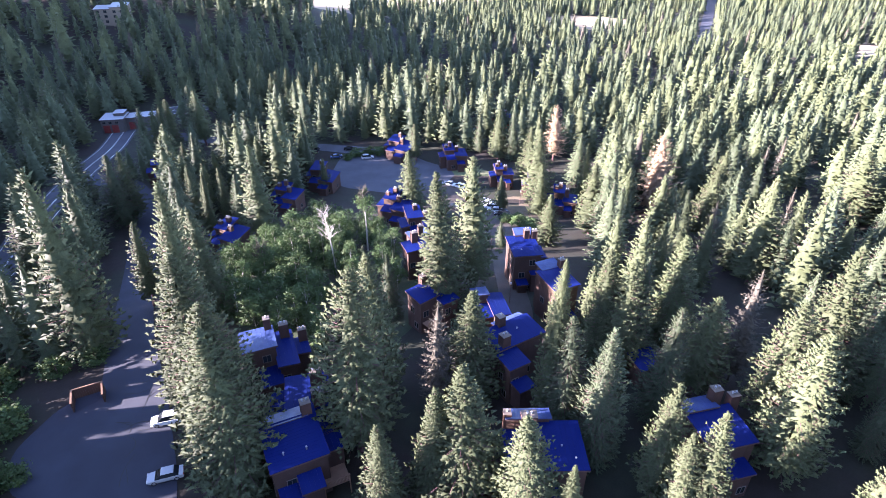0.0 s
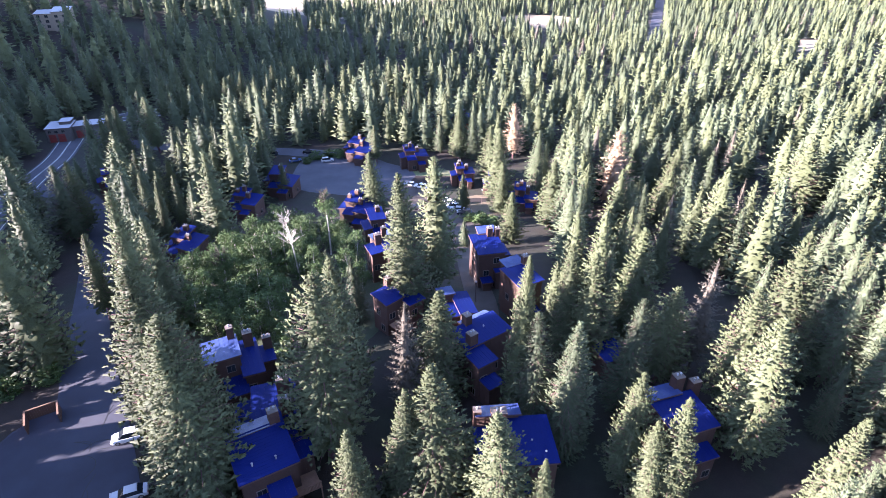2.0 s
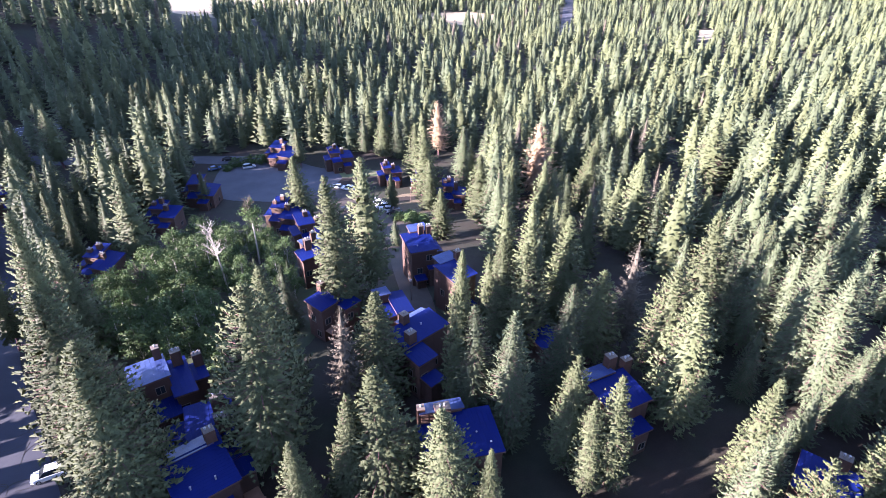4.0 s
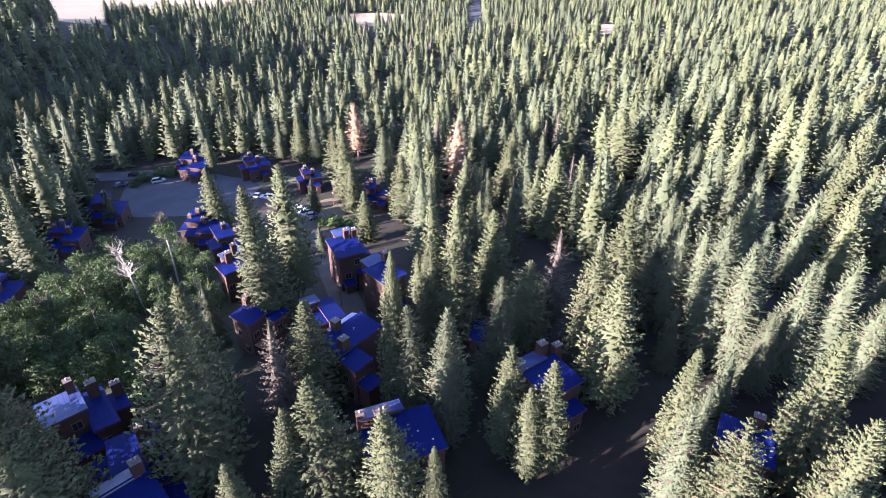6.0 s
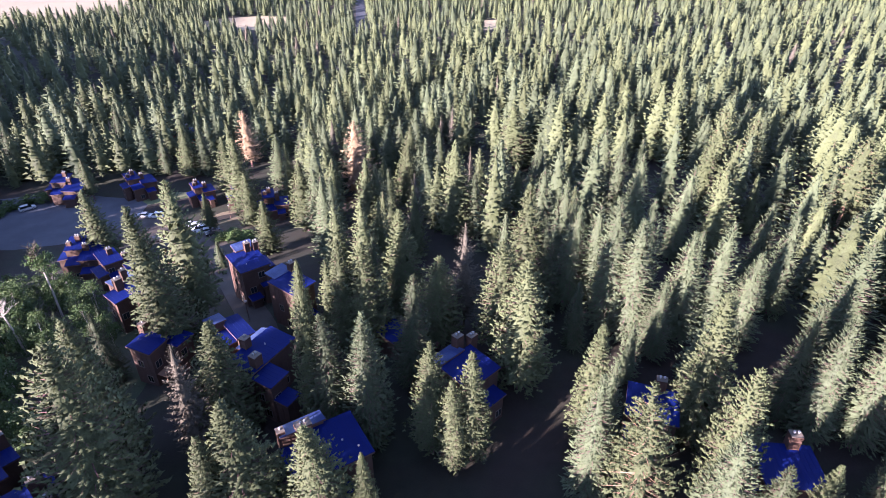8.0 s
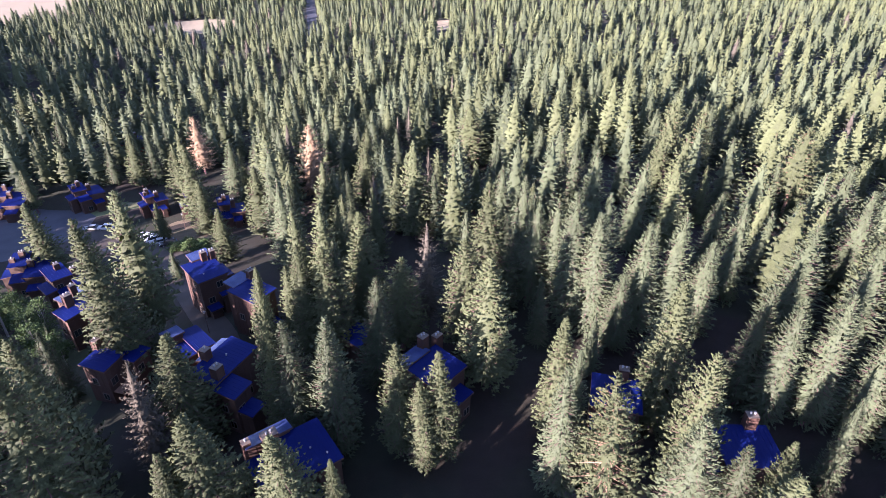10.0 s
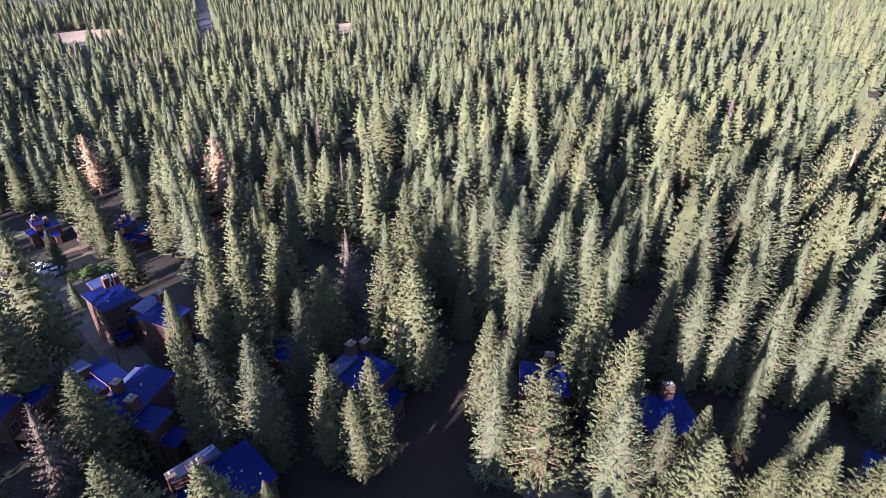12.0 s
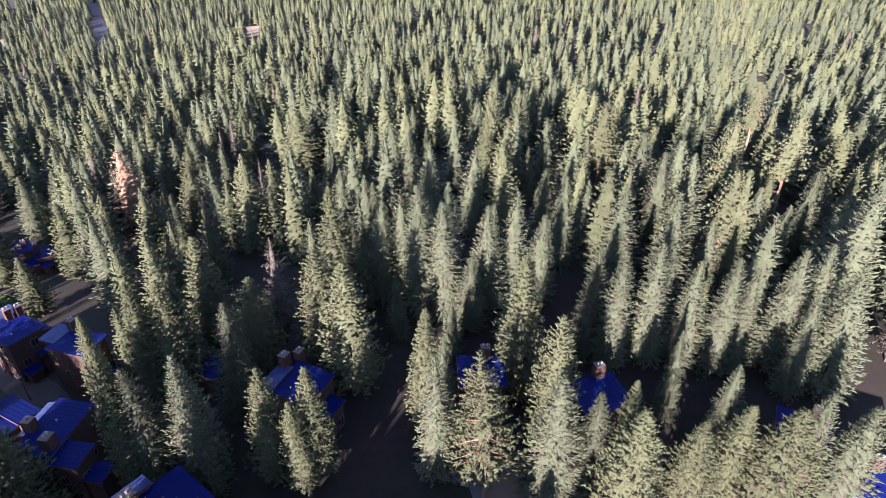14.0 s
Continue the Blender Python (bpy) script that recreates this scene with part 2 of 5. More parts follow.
def patch(name, cx, cy, rx, ry, turn, mat, lift, label, category, seed=0, wobble=0.15, rings=8, spokes=40):
    """A draped, uneven oval of ground cover."""
    bm = bmesh.new()
    c, s = math.cos(radians(turn)), math.sin(radians(turn))
    centre = bm.verts.new((cx, cy, ground(cx, cy) + lift))
    last = None
    for k in range(1, rings + 1):
        row = []
        for i in range(spokes):
            a = 6.2832 * i / spokes
            w = 1 + wobble * noise.noise((math.cos(a) * 1.7 + seed, math.sin(a) * 1.7, seed * 0.7))
            u, v = rx * w * k / rings * math.cos(a), ry * w * k / rings * math.sin(a)
            x, y = cx + u * c - v * s, cy + u * s + v * c
            row.append(bm.verts.new((x, y, ground(x, y) + lift - (0.1 + lift if k == rings else 0))))
        for i in range(spokes):
            j = (i + 1) % spokes
            if last:
                bm.faces.new((last[i], row[i], row[j], last[j]))
            else:
                bm.faces.new((centre, row[i], row[j]))
        last = row
    return tagged(part(name, bm, mat, None), label, category, kind="structure")


# ---- trees ----
def core_crown(rng, h, radius, base, tiers, points, taper=1.5, low=0.75):
    """Dense inner foliage behind the clumps: ragged drooping skirts, one above the other."""
    v, t = [], []
    for k in range(tiers):
        u = 0.95 * k / tiers
        z0, z1 = h * (base + (1 - base) * u), h * min(0.97, base + (1 - base) * (u + 2.2 / tiers))
        i0 = len(v)
        v.append((rng.normal(0, 0.08), rng.normal(0, 0.08), z1))
        r = radius * (1 - u ** taper) * rng.uniform(0.88, 1.1) * min(1.0, low + 2 * u)
        a0 = rng.uniform(0, 6.28)
        for i in range(points):
            a = a0 + 6.2832 * i / points + rng.normal(0, 0.12)
            q = r * (rng.uniform(0.82, 1.2) if i % 2 else rng.uniform(0.55, 0.8))
            v.append((q * math.cos(a), q * math.sin(a), z0 + rng.normal(0, 0.012 * h) + (0.018 * h if i % 2 == 0 else 0)))
        for i in range(points):
            t.append((i0, i0 + 1 + i, i0 + 1 + (i + 1) % points))
    return np.array(v), np.array(t)


def clump_crown(seed, h, radius, base, gap, limbs, per, size, shape=(1.0, 1.0, 0.8), blob=8, spikes=6, taper=1.7, droop=0.1, curl=0.1, thin=0.0, low=0.75, inner=0.45, ragged=0.14, width=7.9, form=0.4, core=(26, 20, 0.72)):
    """Conifer crown: whorls of limbs that carry small dense clumps of needles, each a jagged blob with blades round it.
    Returns foliage vertices, triangles and normals, and limb arrays."""
    rng = np.random.default_rng(seed)
    up = np.array((0, 0, 1.0))
    lv, lt, C, A, B, S = [], [], [], [], [], []
    z, phase = base * h, rng.uniform(0, 6.28)
    gaps = rng.uniform(0.82, 1.18, 10)
    while z < h - 0.5:
        u = (z - base * h) / (h * (1 - base))
        prof = (1 - u ** taper) * min(1.0, low + 2.0 * u) * rng.uniform(1 - ragged, 1 + ragged) + 0.03
        count = max(3, int(round(limbs * (0.4 + 0.6 * (1 - u)))))
        phase += rng.uniform(0.3, 1.2)
        for k in range(count):
            a = phase + 6.2832 * k / count + rng.normal(0, 0.2)
            if rng.random() < thin:
                continue
            reach = radius * prof * rng.uniform(0.82, 1.1) * gaps[int(a / 6.2832 * 10 + 20) % 10]
            out, side = np.array((math.cos(a), math.sin(a), 0.0)), np.array((-math.sin(a), math.cos(a), 0.0))
            root = np.array((0, 0, z + rng.normal(0, gap * 0.3)))
            slope = -droop * (1 - u) + 0.7 * u + rng.normal(0, 0.07)
            n = max(1, int(round(per * (0.4 + 0.75 * reach / radius))))
            q = np.linspace(0.94, inner, n) if n > 1 else np.array((0.85,))
            p = root + out * (reach * q)[:, None] + up * (reach * (slope * q + curl * q ** 3))[:, None] + side * (rng.normal(0, 0.13, n) * reach * q)[:, None]
            way = out + up * (slope + 3 * curl * 0.6) + rng.normal(0, 0.18, (n, 3))
            C.append(p)
            A.append(way)
            B.append(np.repeat(side[None], n, 0) + rng.normal(0, 0.2, (n, 3)))
            S.append(size * rng.uniform(0.72, 1.28, n) * (0.62 + 0.45 * (1 - u)))
            w = 0.02 + 0.010 * reach
            i0 = len(lv)
            lv += [root + side * w, root - side * w, root + up * 1.6 * w, p[0]]
            lt += [(i0, i0 + 1, i0 + 3), (i0 + 1, i0 + 2, i0 + 3), (i0 + 2, i0, i0 + 3)]
        z += gap * rng.uniform(0.8, 1.2) * (0.6 + 0.5 * (1 - u))
    for dz, q in ((0.35, 0.32), (0.9, 0.45), (1.5, 0.55)):
        C.append(np.array(((0, 0, h - dz),)))
        A.append(np.array(((0.03, 0, 1.0),)))
        B.append(np.array(((0, 1.0, 0.02),)))
        S.append(np.array((size * q,)))
    C, A, B, S = np.vstack(C), np.vstack(A), np.vstack(B), np.concatenate(S)
    A /= np.linalg.norm(A, axis=1, keepdims=True)
    B -= A * (A * B).sum(1, keepdims=True)
    B /= np.linalg.norm(B, axis=1, keepdims=True)
    D = np.cross(A, B)
    n = len(C)
    axes = np.stack((A * shape[0], B * shape[1], D * shape[2]), axis=1) * S[:, None, None]
    if blob == 4:
        t0 = np.array([(1.2, 0, 0.1), (-0.7, 0.9, 0), (-0.7, -0.9, 0), (-0.1, 0, 1.0)])
        f0 = [(0, 1, 3), (1, 2, 3), (2, 0, 3), (0, 2, 1)]
    else:
        t0 = np.array([(1, 0, 0), (-1, 0, 0), (0, 1, 0), (0, -1, 0), (0, 0, 1), (0, 0, -1)], float)
        f0 = [(0, 2, 4), (2, 1, 4), (1, 3, 4), (3, 0, 4), (2, 0, 5), (1, 2, 5), (3, 1, 5), (0, 3, 5)]
    m = len(t0)
    local = t0[None] * rng.uniform(0.62, 1.12, (n, m, 1))
    bv = C[:, None] + np.einsum("nmk,nkd->nmd", local, axes)
    V = [bv.reshape(-1, 3)]
    F = [(np.array(f0)[None] + (np.arange(n) * m)[:, None, None]).reshape(-1, 3)]
    own = [np.repeat(np.arange(n), m)]
    if spikes:
        d = rng.normal(0, 1, (n, spikes, 3)) + (0.7, 0, 0.35)
        d /= np.linalg.norm(d, axis=2, keepdims=True)
        e = np.cross(d, rng.normal(0, 1, (n, spikes, 3)))
        e /= np.linalg.norm(e, axis=2, keepdims=True) + 1e-6
        tri = np.stack((d * 0.5 - e * 0.25, d * 0.5 + e * 0.25, d * rng.uniform(1.15, 1.65, (n, spikes, 1))), axis=2)
        sv = C[:, None, None] + np.einsum("nsmk,nkd->nsmd", tri, axes)
        F.append(np.arange(n * spikes * 3).reshape(-1, 3) + n * m)
        V.append(sv.reshape(-1, 3))
        own.append(np.repeat(np.arange(n), spikes * 3))
    V, F, own = np.vstack(V), np.vstack(F), np.concatenate(own)
    k = V - C[own]
    k /= np.linalg.norm(k, axis=1, keepdims=True) + 1e-9
    N = k * form
    if core:
        cv, ct = core_crown(rng, 0.97 * h, radius * core[2], base, core[0], core[1], taper, low)
        F = np.vstack((F, ct + len(V)))
        V, N = np.vstack((V, cv)), np.vstack((N, np.zeros_like(cv)))
    o = V * (1, 1, 0)
    o /= np.linalg.norm(o, axis=1, keepdims=True) + 1e-6
    o[:, 2] = 0.4
    N = N + o * 0.55
    N /= np.linalg.norm(N, axis=1, keepdims=True) + 1e-9
    f = np.cross(V[F[:, 1]] - V[F[:, 0]], V[F[:, 2]] - V[F[:, 0]])
    back = (f * N[F].sum(axis=1)).sum(axis=1) < 0
    F[back] = F[back][:, ::-1]
    fit = width / (2 * np.quantile(np.hypot(V[:, 0], V[:, 1]), 0.985))
    lv = np.array(lv)
    V[:, :2] *= fit
    lv[:, :2] *= fit
    return V, F, N, lv, np.array(lt)


def bough_crown(seed, h, radius, base, gap, limbs, pairs, profile=0.75, droop=0.3, width=0.42, roundness=0.15, thin=0.0, sweep=0.5, blunt=0.6, core=(14, 14, 0.5)):
    """Conifer crown: whorls of feathered boughs, each an axis with side sprays that shorten towards its tip. Returns foliage and limb arrays."""
    rng = np.random.default_rng(seed)
    lv, lt, faces = [], [], []
    z = base * h
    phase = rng.uniform(0, 6.28)
    gaps = rng.uniform(0.8, 1.16, 10)
    while z < h - 0.3:
        u = (z - base * h) / (h * (1 - base))
        prof = ((1 - u) ** profile * min(1.0, 0.6 + 2.2 * u) + 0.025) * rng.uniform(0.84, 1.14)
        count = max(4, int(round(limbs * (0.5 + 0.5 * (1 - u)))))
        phase += rng.uniform(0.3, 1.2)
        for k in range(count):
            a = phase + 6.2832 * k / count + rng.normal(0, 0.2)
            if rng.random() < thin:
                continue
            reach = radius * prof * rng.uniform(0.78, 1.1) * gaps[int(a / 6.2832 * 10 + 20) % 10]
            out, side = np.array((math.cos(a), math.sin(a), 0.0)), np.array((-math.sin(a), math.cos(a), 0.0))
            root = np.array((0, 0, z + rng.normal(0, gap * 0.13)))
            slope = -droop * (1 - u) + 0.75 * u + rng.normal(0, 0.08)
            w = 0.02 + 0.010 * reach
            n = max(2, int(round(pairs * (0.35 + 0.75 * reach / radius))))
            s = np.repeat(np.linspace(0.22, 0.93, n), 2) + rng.normal(0, 0.03, 2 * n)
            sign = np.tile((-1.0, 1.0), n)

            def axis_at(q):
                q = np.atleast_1d(q)
                return root + out * (reach * q)[:, None] + np.array((0, 0, 1.0)) * (reach * (slope * q + 0.16 * q ** 3))[:, None]

            p = axis_at(s)
            turn = rng.normal(0, 1.0, 2 * n) * roundness * 1.5
            lat = side * (sign * np.cos(turn))[:, None] + np.array((0, 0, 1.0)) * np.sin(turn)[:, None]
            way = out * sweep + lat * (1 - 0.25 * sweep) + rng.normal(0, 0.12, (2 * n, 3)) + np.array((0, 0, -0.12))
            long = reach * width * np.clip(1.05 - s, 0.1, 1) ** blunt * np.minimum(1, 0.55 + 1.6 * s) * rng.uniform(0.7, 1.25, 2 * n)
            half = out * (reach * 0.44 / n * rng.uniform(0.75, 1.3, 2 * n))[:, None] + np.array((0, 0, 1.0)) * (rng.normal(0, 0.10, 2 * n) * reach * 0.5 / n)[:, None]
            faces.append(np.stack((p - half, p + half, p + way * long[:, None]), axis=1))
            e = axis_at(np.array((0.78, 1.06)))
            q = side * reach * 0.07
            faces.append(np.stack((e[0] - q, e[0] + q, e[1]), axis=0)[None])
            i0 = len(lv)
            lv += [root + side * w, root - side * w, root + np.array((0, 0, 1.6 * w)), axis_at(0.9)[0]]
            lt += [(i0, i0 + 1, i0 + 3), (i0 + 1, i0 + 2, i0 + 3), (i0 + 2, i0, i0 + 3)]
        z += gap * rng.uniform(0.8, 1.2) * (0.62 + 0.5 * (1 - u))
    for k in range(5):
        a = 6.2832 * k / 5
        o = np.array((math.cos(a), math.sin(a), 0)) * 0.16
        faces.append(np.array(((0, 0, h + 0.1), o + (0, 0, h - 1.1), o[[1, 0, 2]] * (-1, 1, 1) + (0, 0, h - 1.0)))[None])
    fv = np.concatenate(faces).reshape(-1, 3)
    ft = np.arange(len(fv)).reshape(-1, 3)
    if core:
        fv, ft = join_arrays((fv, ft), core_crown(rng, h, radius * core[2], base, core[0], core[1]))
    return fv, ft, np.array(lv), np.array(lt)


def trunk_arrays(h, r, sides=8, stop=0.97, seed=0, bend=0.15):
    rng = np.random.default_rng(seed)
    zs = np.array((-0.6, 0.3, 0.15 * h, 0.4 * h, 0.7 * h, stop * h))
    rs = np.array((1.35, 1.1, 0.9, 0.68, 0.38, 0.05)) * r
    off = np.vstack(((0, 0), (0, 0), rng.normal(0, bend, (4, 2))))
    v, t = [], []
    for z, q, o in zip(zs, rs, off):
        v += [(o[0] + q * math.cos(6.2832 * i / sides), o[1] + q * math.sin(6.2832 * i / sides), z) for i in range(sides)]
    for k in range(len(zs) - 1):
        for i in range(sides):
            a, b = k * sides + i, k * sides + (i + 1) % sides
            t += [(a, b, b + sides), (a, b + sides, a + sides)]
    return np.array(v), np.array(t)


def join_arrays(*pairs):
    vs, ts, n = [], [], 0
    for v, t in pairs:
        if len(v):
            vs.append(np.asarray(v, float))
            ts.append(np.asarray(t) + n)
            n += len(v)
    return np.vstack(vs), np.vstack(ts)


NOMINAL = 26.0
VARIANTS = {}


def crown_mesh(crown, foliage):
    v, t, n = crown if len(crown) == 3 else rounded(*crown)
    return mesh_np("crown", v, t, foliage, n)


def add_variant(kind, crown, limbs_arr, foliage, bark, seed, r=0.33):
    tr = trunk_arrays(NOMINAL, r, seed=seed)
    if limbs_arr is not None:
        tr = join_arrays(tr, limbs_arr)
    VARIANTS.setdefault(kind, []).append((crown_mesh(crown, foliage), mesh_np("trunk", *tr, bark)))


FIR_SHAPE, PINE_SHAPE = (1.35, 0.85, 0.5), (1.1, 1.0, 0.85)
FIR_W, PINE_W = 7.8, 8.7


def fir_crown(seed, i, **kw):
    return clump_crown(seed + i, NOMINAL, 4.3, 0.04 + 0.012 * i, shape=FIR_SHAPE, taper=(1.35, 1.6, 1.25, 1.75, 1.5)[i % 5], droop=(0.34, 0.42, 0.28, 0.38, 0.45)[i % 5],
                       curl=0.16, width=FIR_W, **kw)


def pine_crown(seed, i, **kw):
    return clump_crown(seed + i, NOMINAL, 4.4, (0.06, 0.12, 0.05, 0.16, 0.04, 0.1)[i % 6], shape=PINE_SHAPE, taper=(1.45, 1.75, 1.3, 1.9, 1.55, 1.65)[i % 6], droop=0.1, curl=0.12,
                       ragged=0.2, width=PINE_W, **kw)


for i in range(6):
    v, t, n, lv, lt = pine_crown(10, i, gap=0.5, limbs=13, per=5.4, size=0.32, blob=4, spikes=3)
    add_variant("pine", (v, t, n), (lv, lt), PINE, BARK, i)
    v, t, n, lv, lt = pine_crown(190, i, gap=0.62, limbs=11, per=3.6, size=0.44, blob=4, spikes=1, form=0.35, core=(20, 16, 0.75))
    add_variant("pine_b", (v, t, n), (lv, lt), PINE, BARK, i)
for i in range(5):
    v, t, n, lv, lt = fir_crown(40, i, gap=0.46, limbs=14, per=4, size=0.33, blob=4, spikes=2)
    add_variant("fir", (v, t, n), (lv, lt), FIR, BARK, i, 0.3)
    v, t, n, lv, lt = fir_crown(180, i, gap=0.56, limbs=12, per=3, size=0.44, blob=4, spikes=1, form=0.35, core=(20, 16, 0.75))
    add_variant("fir_b", (v, t, n), (lv, lt), FIR, BARK, i, 0.3)
for i in range(2):
    v, t, n, lv, lt = pine_crown(70, i, gap=1.0, limbs=10, per=3.4, size=0.44, blob=4, spikes=3, thin=0.06, core=(16, 14, 0.6))
    add_variant("dead", (v, t, n), (lv, lt), DEAD, BARK, i)
    fv, ft, lv, lt = bough_crown(80 + i, NOMINAL, 4.2, 0.12, 0.8, 10, 6, profile=0.8, droop=0.2, width=0.3, roundness=0.4, thin=0.2, core=(12, 12, 0.36))
    add_variant("snag", (fv, ft), (lv, lt), SNAG, SNAG, i, 0.2)
for i in range(3):
    v, t, n, lv, lt = clump_crown(500 + i, NOMINAL, 4.2, 0.42 + 0.06 * i, 0.8, 9, 3, 0.42, shape=PINE_SHAPE, spikes=3, taper=2.2, droop=0.05, form=0.35, ragged=0.25, width=PINE_W, core=(10, 14, 0.6))
    add_variant("tall_pine", (v, t, n), (lv, lt), PINE, RED_BARK, i, 0.4)
    v, t, n, lv, lt = clump_crown(520 + i, NOMINAL, 4.4, 0.22, 0.7, 10, 5, 0.36, shape=PINE_SHAPE, blob=4, spikes=4, taper=2.0, droop=0.05, thin=0.12, ragged=0.25, width=PINE_W, core=(8, 12, 0.3))
    add_variant("open_pine", (v, t, n), (lv, lt), PINE, RED_BARK, i, 0.3)
MID = {"mid_fir": [], "mid_pine": []}
for i in range(5):
    v, t, n, lv, lt = fir_crown(200, i, gap=1.0, limbs=8, per=2.2, size=0.62, blob=4, spikes=1, form=0.3, core=(15, 12, 0.76))
    MID["mid_fir"].append((v, t, n))
    add_variant("mid_fir", (v, t, n), (lv, lt), FIR, BARK, i, 0.3)
for i in range(6):
    v, t, n, lv, lt = pine_crown(220, i, gap=1.05, limbs=8, per=2.2, size=0.64, blob=4, spikes=1, form=0.3, core=(15, 12, 0.76))
    MID["mid_pine"].append((v, t, n))
    add_variant("mid_pine", (v, t, n), (lv, lt), PINE, BARK, i)


def leafy_crown(seed, h, radius, clumps, leaves, size, low=0.25):
    """Broadleaf crown: many clumps of small leaf blades on rising limbs."""
    rng = np.random.default_rng(seed)
    fv, ft, lv, lt = [], [], [], []
    for c in range(clumps):
        u = rng.uniform(low, 0.97)
        a = rng.uniform(0, 6.28)
        rr = radius * math.sqrt(rng.uniform(0.05, 1)) * math.sin(math.pi * min(1, max(0.08, (u - low * 0.6) / (1.02 - low * 0.6)))) ** 0.6
        p = np.array((rr * math.cos(a), rr * math.sin(a), h * u))
        root = np.array((0, 0, h * max(0.1, u - 0.22)))
        i0 = len(lv)
        lv += [root + (0.04, 0, 0), root - (0.04, 0, 0), root + (0, 0.05, 0), p]
        lt += [(i0, i0 + 1, i0 + 3), (i0 + 1, i0 + 2, i0 + 3), (i0 + 2, i0, i0 + 3)]
        cs = rng.uniform(0.5, 1.1) * radius * 0.42
        for k in range(leaves):
            q = p + rng.normal(0, 0.5, 3) * cs * (1, 1, 0.75)
            n1 = rng.normal(0, 1, 3)
            n1 /= np.linalg.norm(n1)
            n2 = np.cross(n1, rng.normal(0, 1, 3))
            n2 /= np.linalg.norm(n2) + 1e-6
            s = size * rng.uniform(0.6, 1.4)
            i0 = len(fv)
            fv += [q - n1 * s, q + n2 * s * 0.8, q + n1 * s, q - n2 * s * 0.8]
            ft += [(i0, i0 + 1, i0 + 2), (i0, i0 + 2, i0 + 3)]
    return (np.array(fv), np.array(ft)), (np.array(lv), np.array(lt))


for i in range(4):
    crown, limbs_arr = leafy_crown(100 + i, NOMINAL, 6.5, 46, 40, 0.45, low=0.15)
    add_variant("aspen", crown, limbs_arr, ASPEN, PALE_BARK, i, 0.28)
for i in range(3):
    crown, limbs_arr = leafy_crown(120 + i, NOMINAL, 12.0, 40, 36, 1.15, low=0.06)
    add_variant("shrub", crown, limbs_arr, ASPEN, BARK, i, 0.4)

tree_rng = random.Random(5)
TREES = []           # (x, y, keep-off radius)
LABELS = {"pine": ("tall green pine with tufted needles", "pine tree"), "fir": ("tall conical fir with layered drooping sprays", "fir tree"),
          "dead": ("dead pine with tan dry needles", "dead tree"), "snag": ("thin grey-brown conifer losing its needles", "dying tree"),
          "tall_pine": ("tall pine with a long bare reddish trunk", "pine tree"), "open_pine": ("open-crowned pine with its reddish trunk showing", "pine tree"),
          "mid_fir": ("conical green fir in the dense wood", "fir tree"), "mid_pine": ("green pine in the dense wood", "pine tree"),
          "aspen": ("leafy green aspen with a pale trunk", "aspen tree"), "shrub": ("low round green shrub", "shrub")}


def tree(kind, x, y, h, w, label="", name=""):
    """One tree of its own: an Empty at its foot with trunk and crown."""
    look_of = kind + "_b" if kind in ("pine", "fir") and math.hypot(x, y) > 90 else kind
    crown, trunk = VARIANTS[look_of][tree_rng.randrange(len(VARIANTS[look_of]))]
    ob = new(name or {"pine": "pine_tree", "fir": "fir_tree", "mid_fir": "fir_tree", "mid_pine": "pine_tree", "tall_pine": "pine_tree", "open_pine": "pine_tree", "dead": "dead_pine_tree", "snag": "dying_tree", "aspen": "aspen_tree", "shrub": "shrub"}[kind])
    ob.empty_display_size = 0.5
    s, sw = h / NOMINAL, w / (6.9 if "fir" in kind else 7.9) if kind not in ("aspen", "shrub") else w / (13.0 if kind == "aspen" else 24.0)
    lean = tree_rng.gauss(0, 1.2), tree_rng.gauss(0, 1.2)
    ob.matrix_basis = pose(x, y, ground(x, y), lean[0], lean[1], tree_rng.uniform(0, 360)) @ Matrix.Diagonal((sw, sw, s, 1))
    for n, me in (("trunk", trunk), ("crown", crown)):
        child = new(n, me)
        child.parent = ob
    tagged(ob, label or LABELS[kind][0], LABELS[kind][1], group=LABELS[kind][1] + "s")
    TREES.append((x, y, w * 0.5))
    return ob


def pine(x, y, h, w):
    return tree("pine", x, y, h, w, "tall broad-crowned pine among the condominiums" if w > 9 else "")


def fir(x, y, h, w):
    return tree("fir", x, y, h, w, "young pointed green fir" if h < 19 else "")


def dead(x, y, h, w):
    return tree("dead", x, y, h, w)


def snag(x, y, h, w):
    return tree("snag", x, y, h, w)


pine(-61.3, 79.0, 35.9, 10.5)
pine(-110.8, 160.5, 22.1, 10.2)
pine(-90.9, 110.0, 21.3, 10.1)
fir(-93.9, 151.5, 23.0, 8.9)
pine(-93.2, 155.8, 22.1, 8.3)
pine(-59.3, 95.9, 19.7, 5.5)
pine(-40.4, 74.2, 33.3, 8.3)
pine(-45.7, 89.8, 23.0, 7.3)
pine(-41.3, 86.4, 24.6, 7.5)
pine(-34.5, 62.0, 27.9, 11.7)
pine(-28.5, 52.2, 27.9, 12.5)
pine(-25.8, 49.2, 26.2, 12.0)
snag(-1.2, 63.0, 20.1, 6.9)
pine(-47.5, 133.8, 26.9, 8.9)
pine(-65.1, 155.7, 16.4, 4.7)
fir(-58.3, 148.7, 16.4, 4.8)
pine(-9.9, 65.8, 26.4, 8.6)
pine(-11.5, 55.3, 30.0, 11.5)
fir(-9.7, 86.7, 13.9, 4.6)
pine(-8.7, 150.2, 20.4, 9.9)
pine(0.1, 87.5, 29.6, 10.4)
pine(5.9, 96.3, 30.3, 9.6)
pine(3.5, 66.9, 19.7, 10.1)
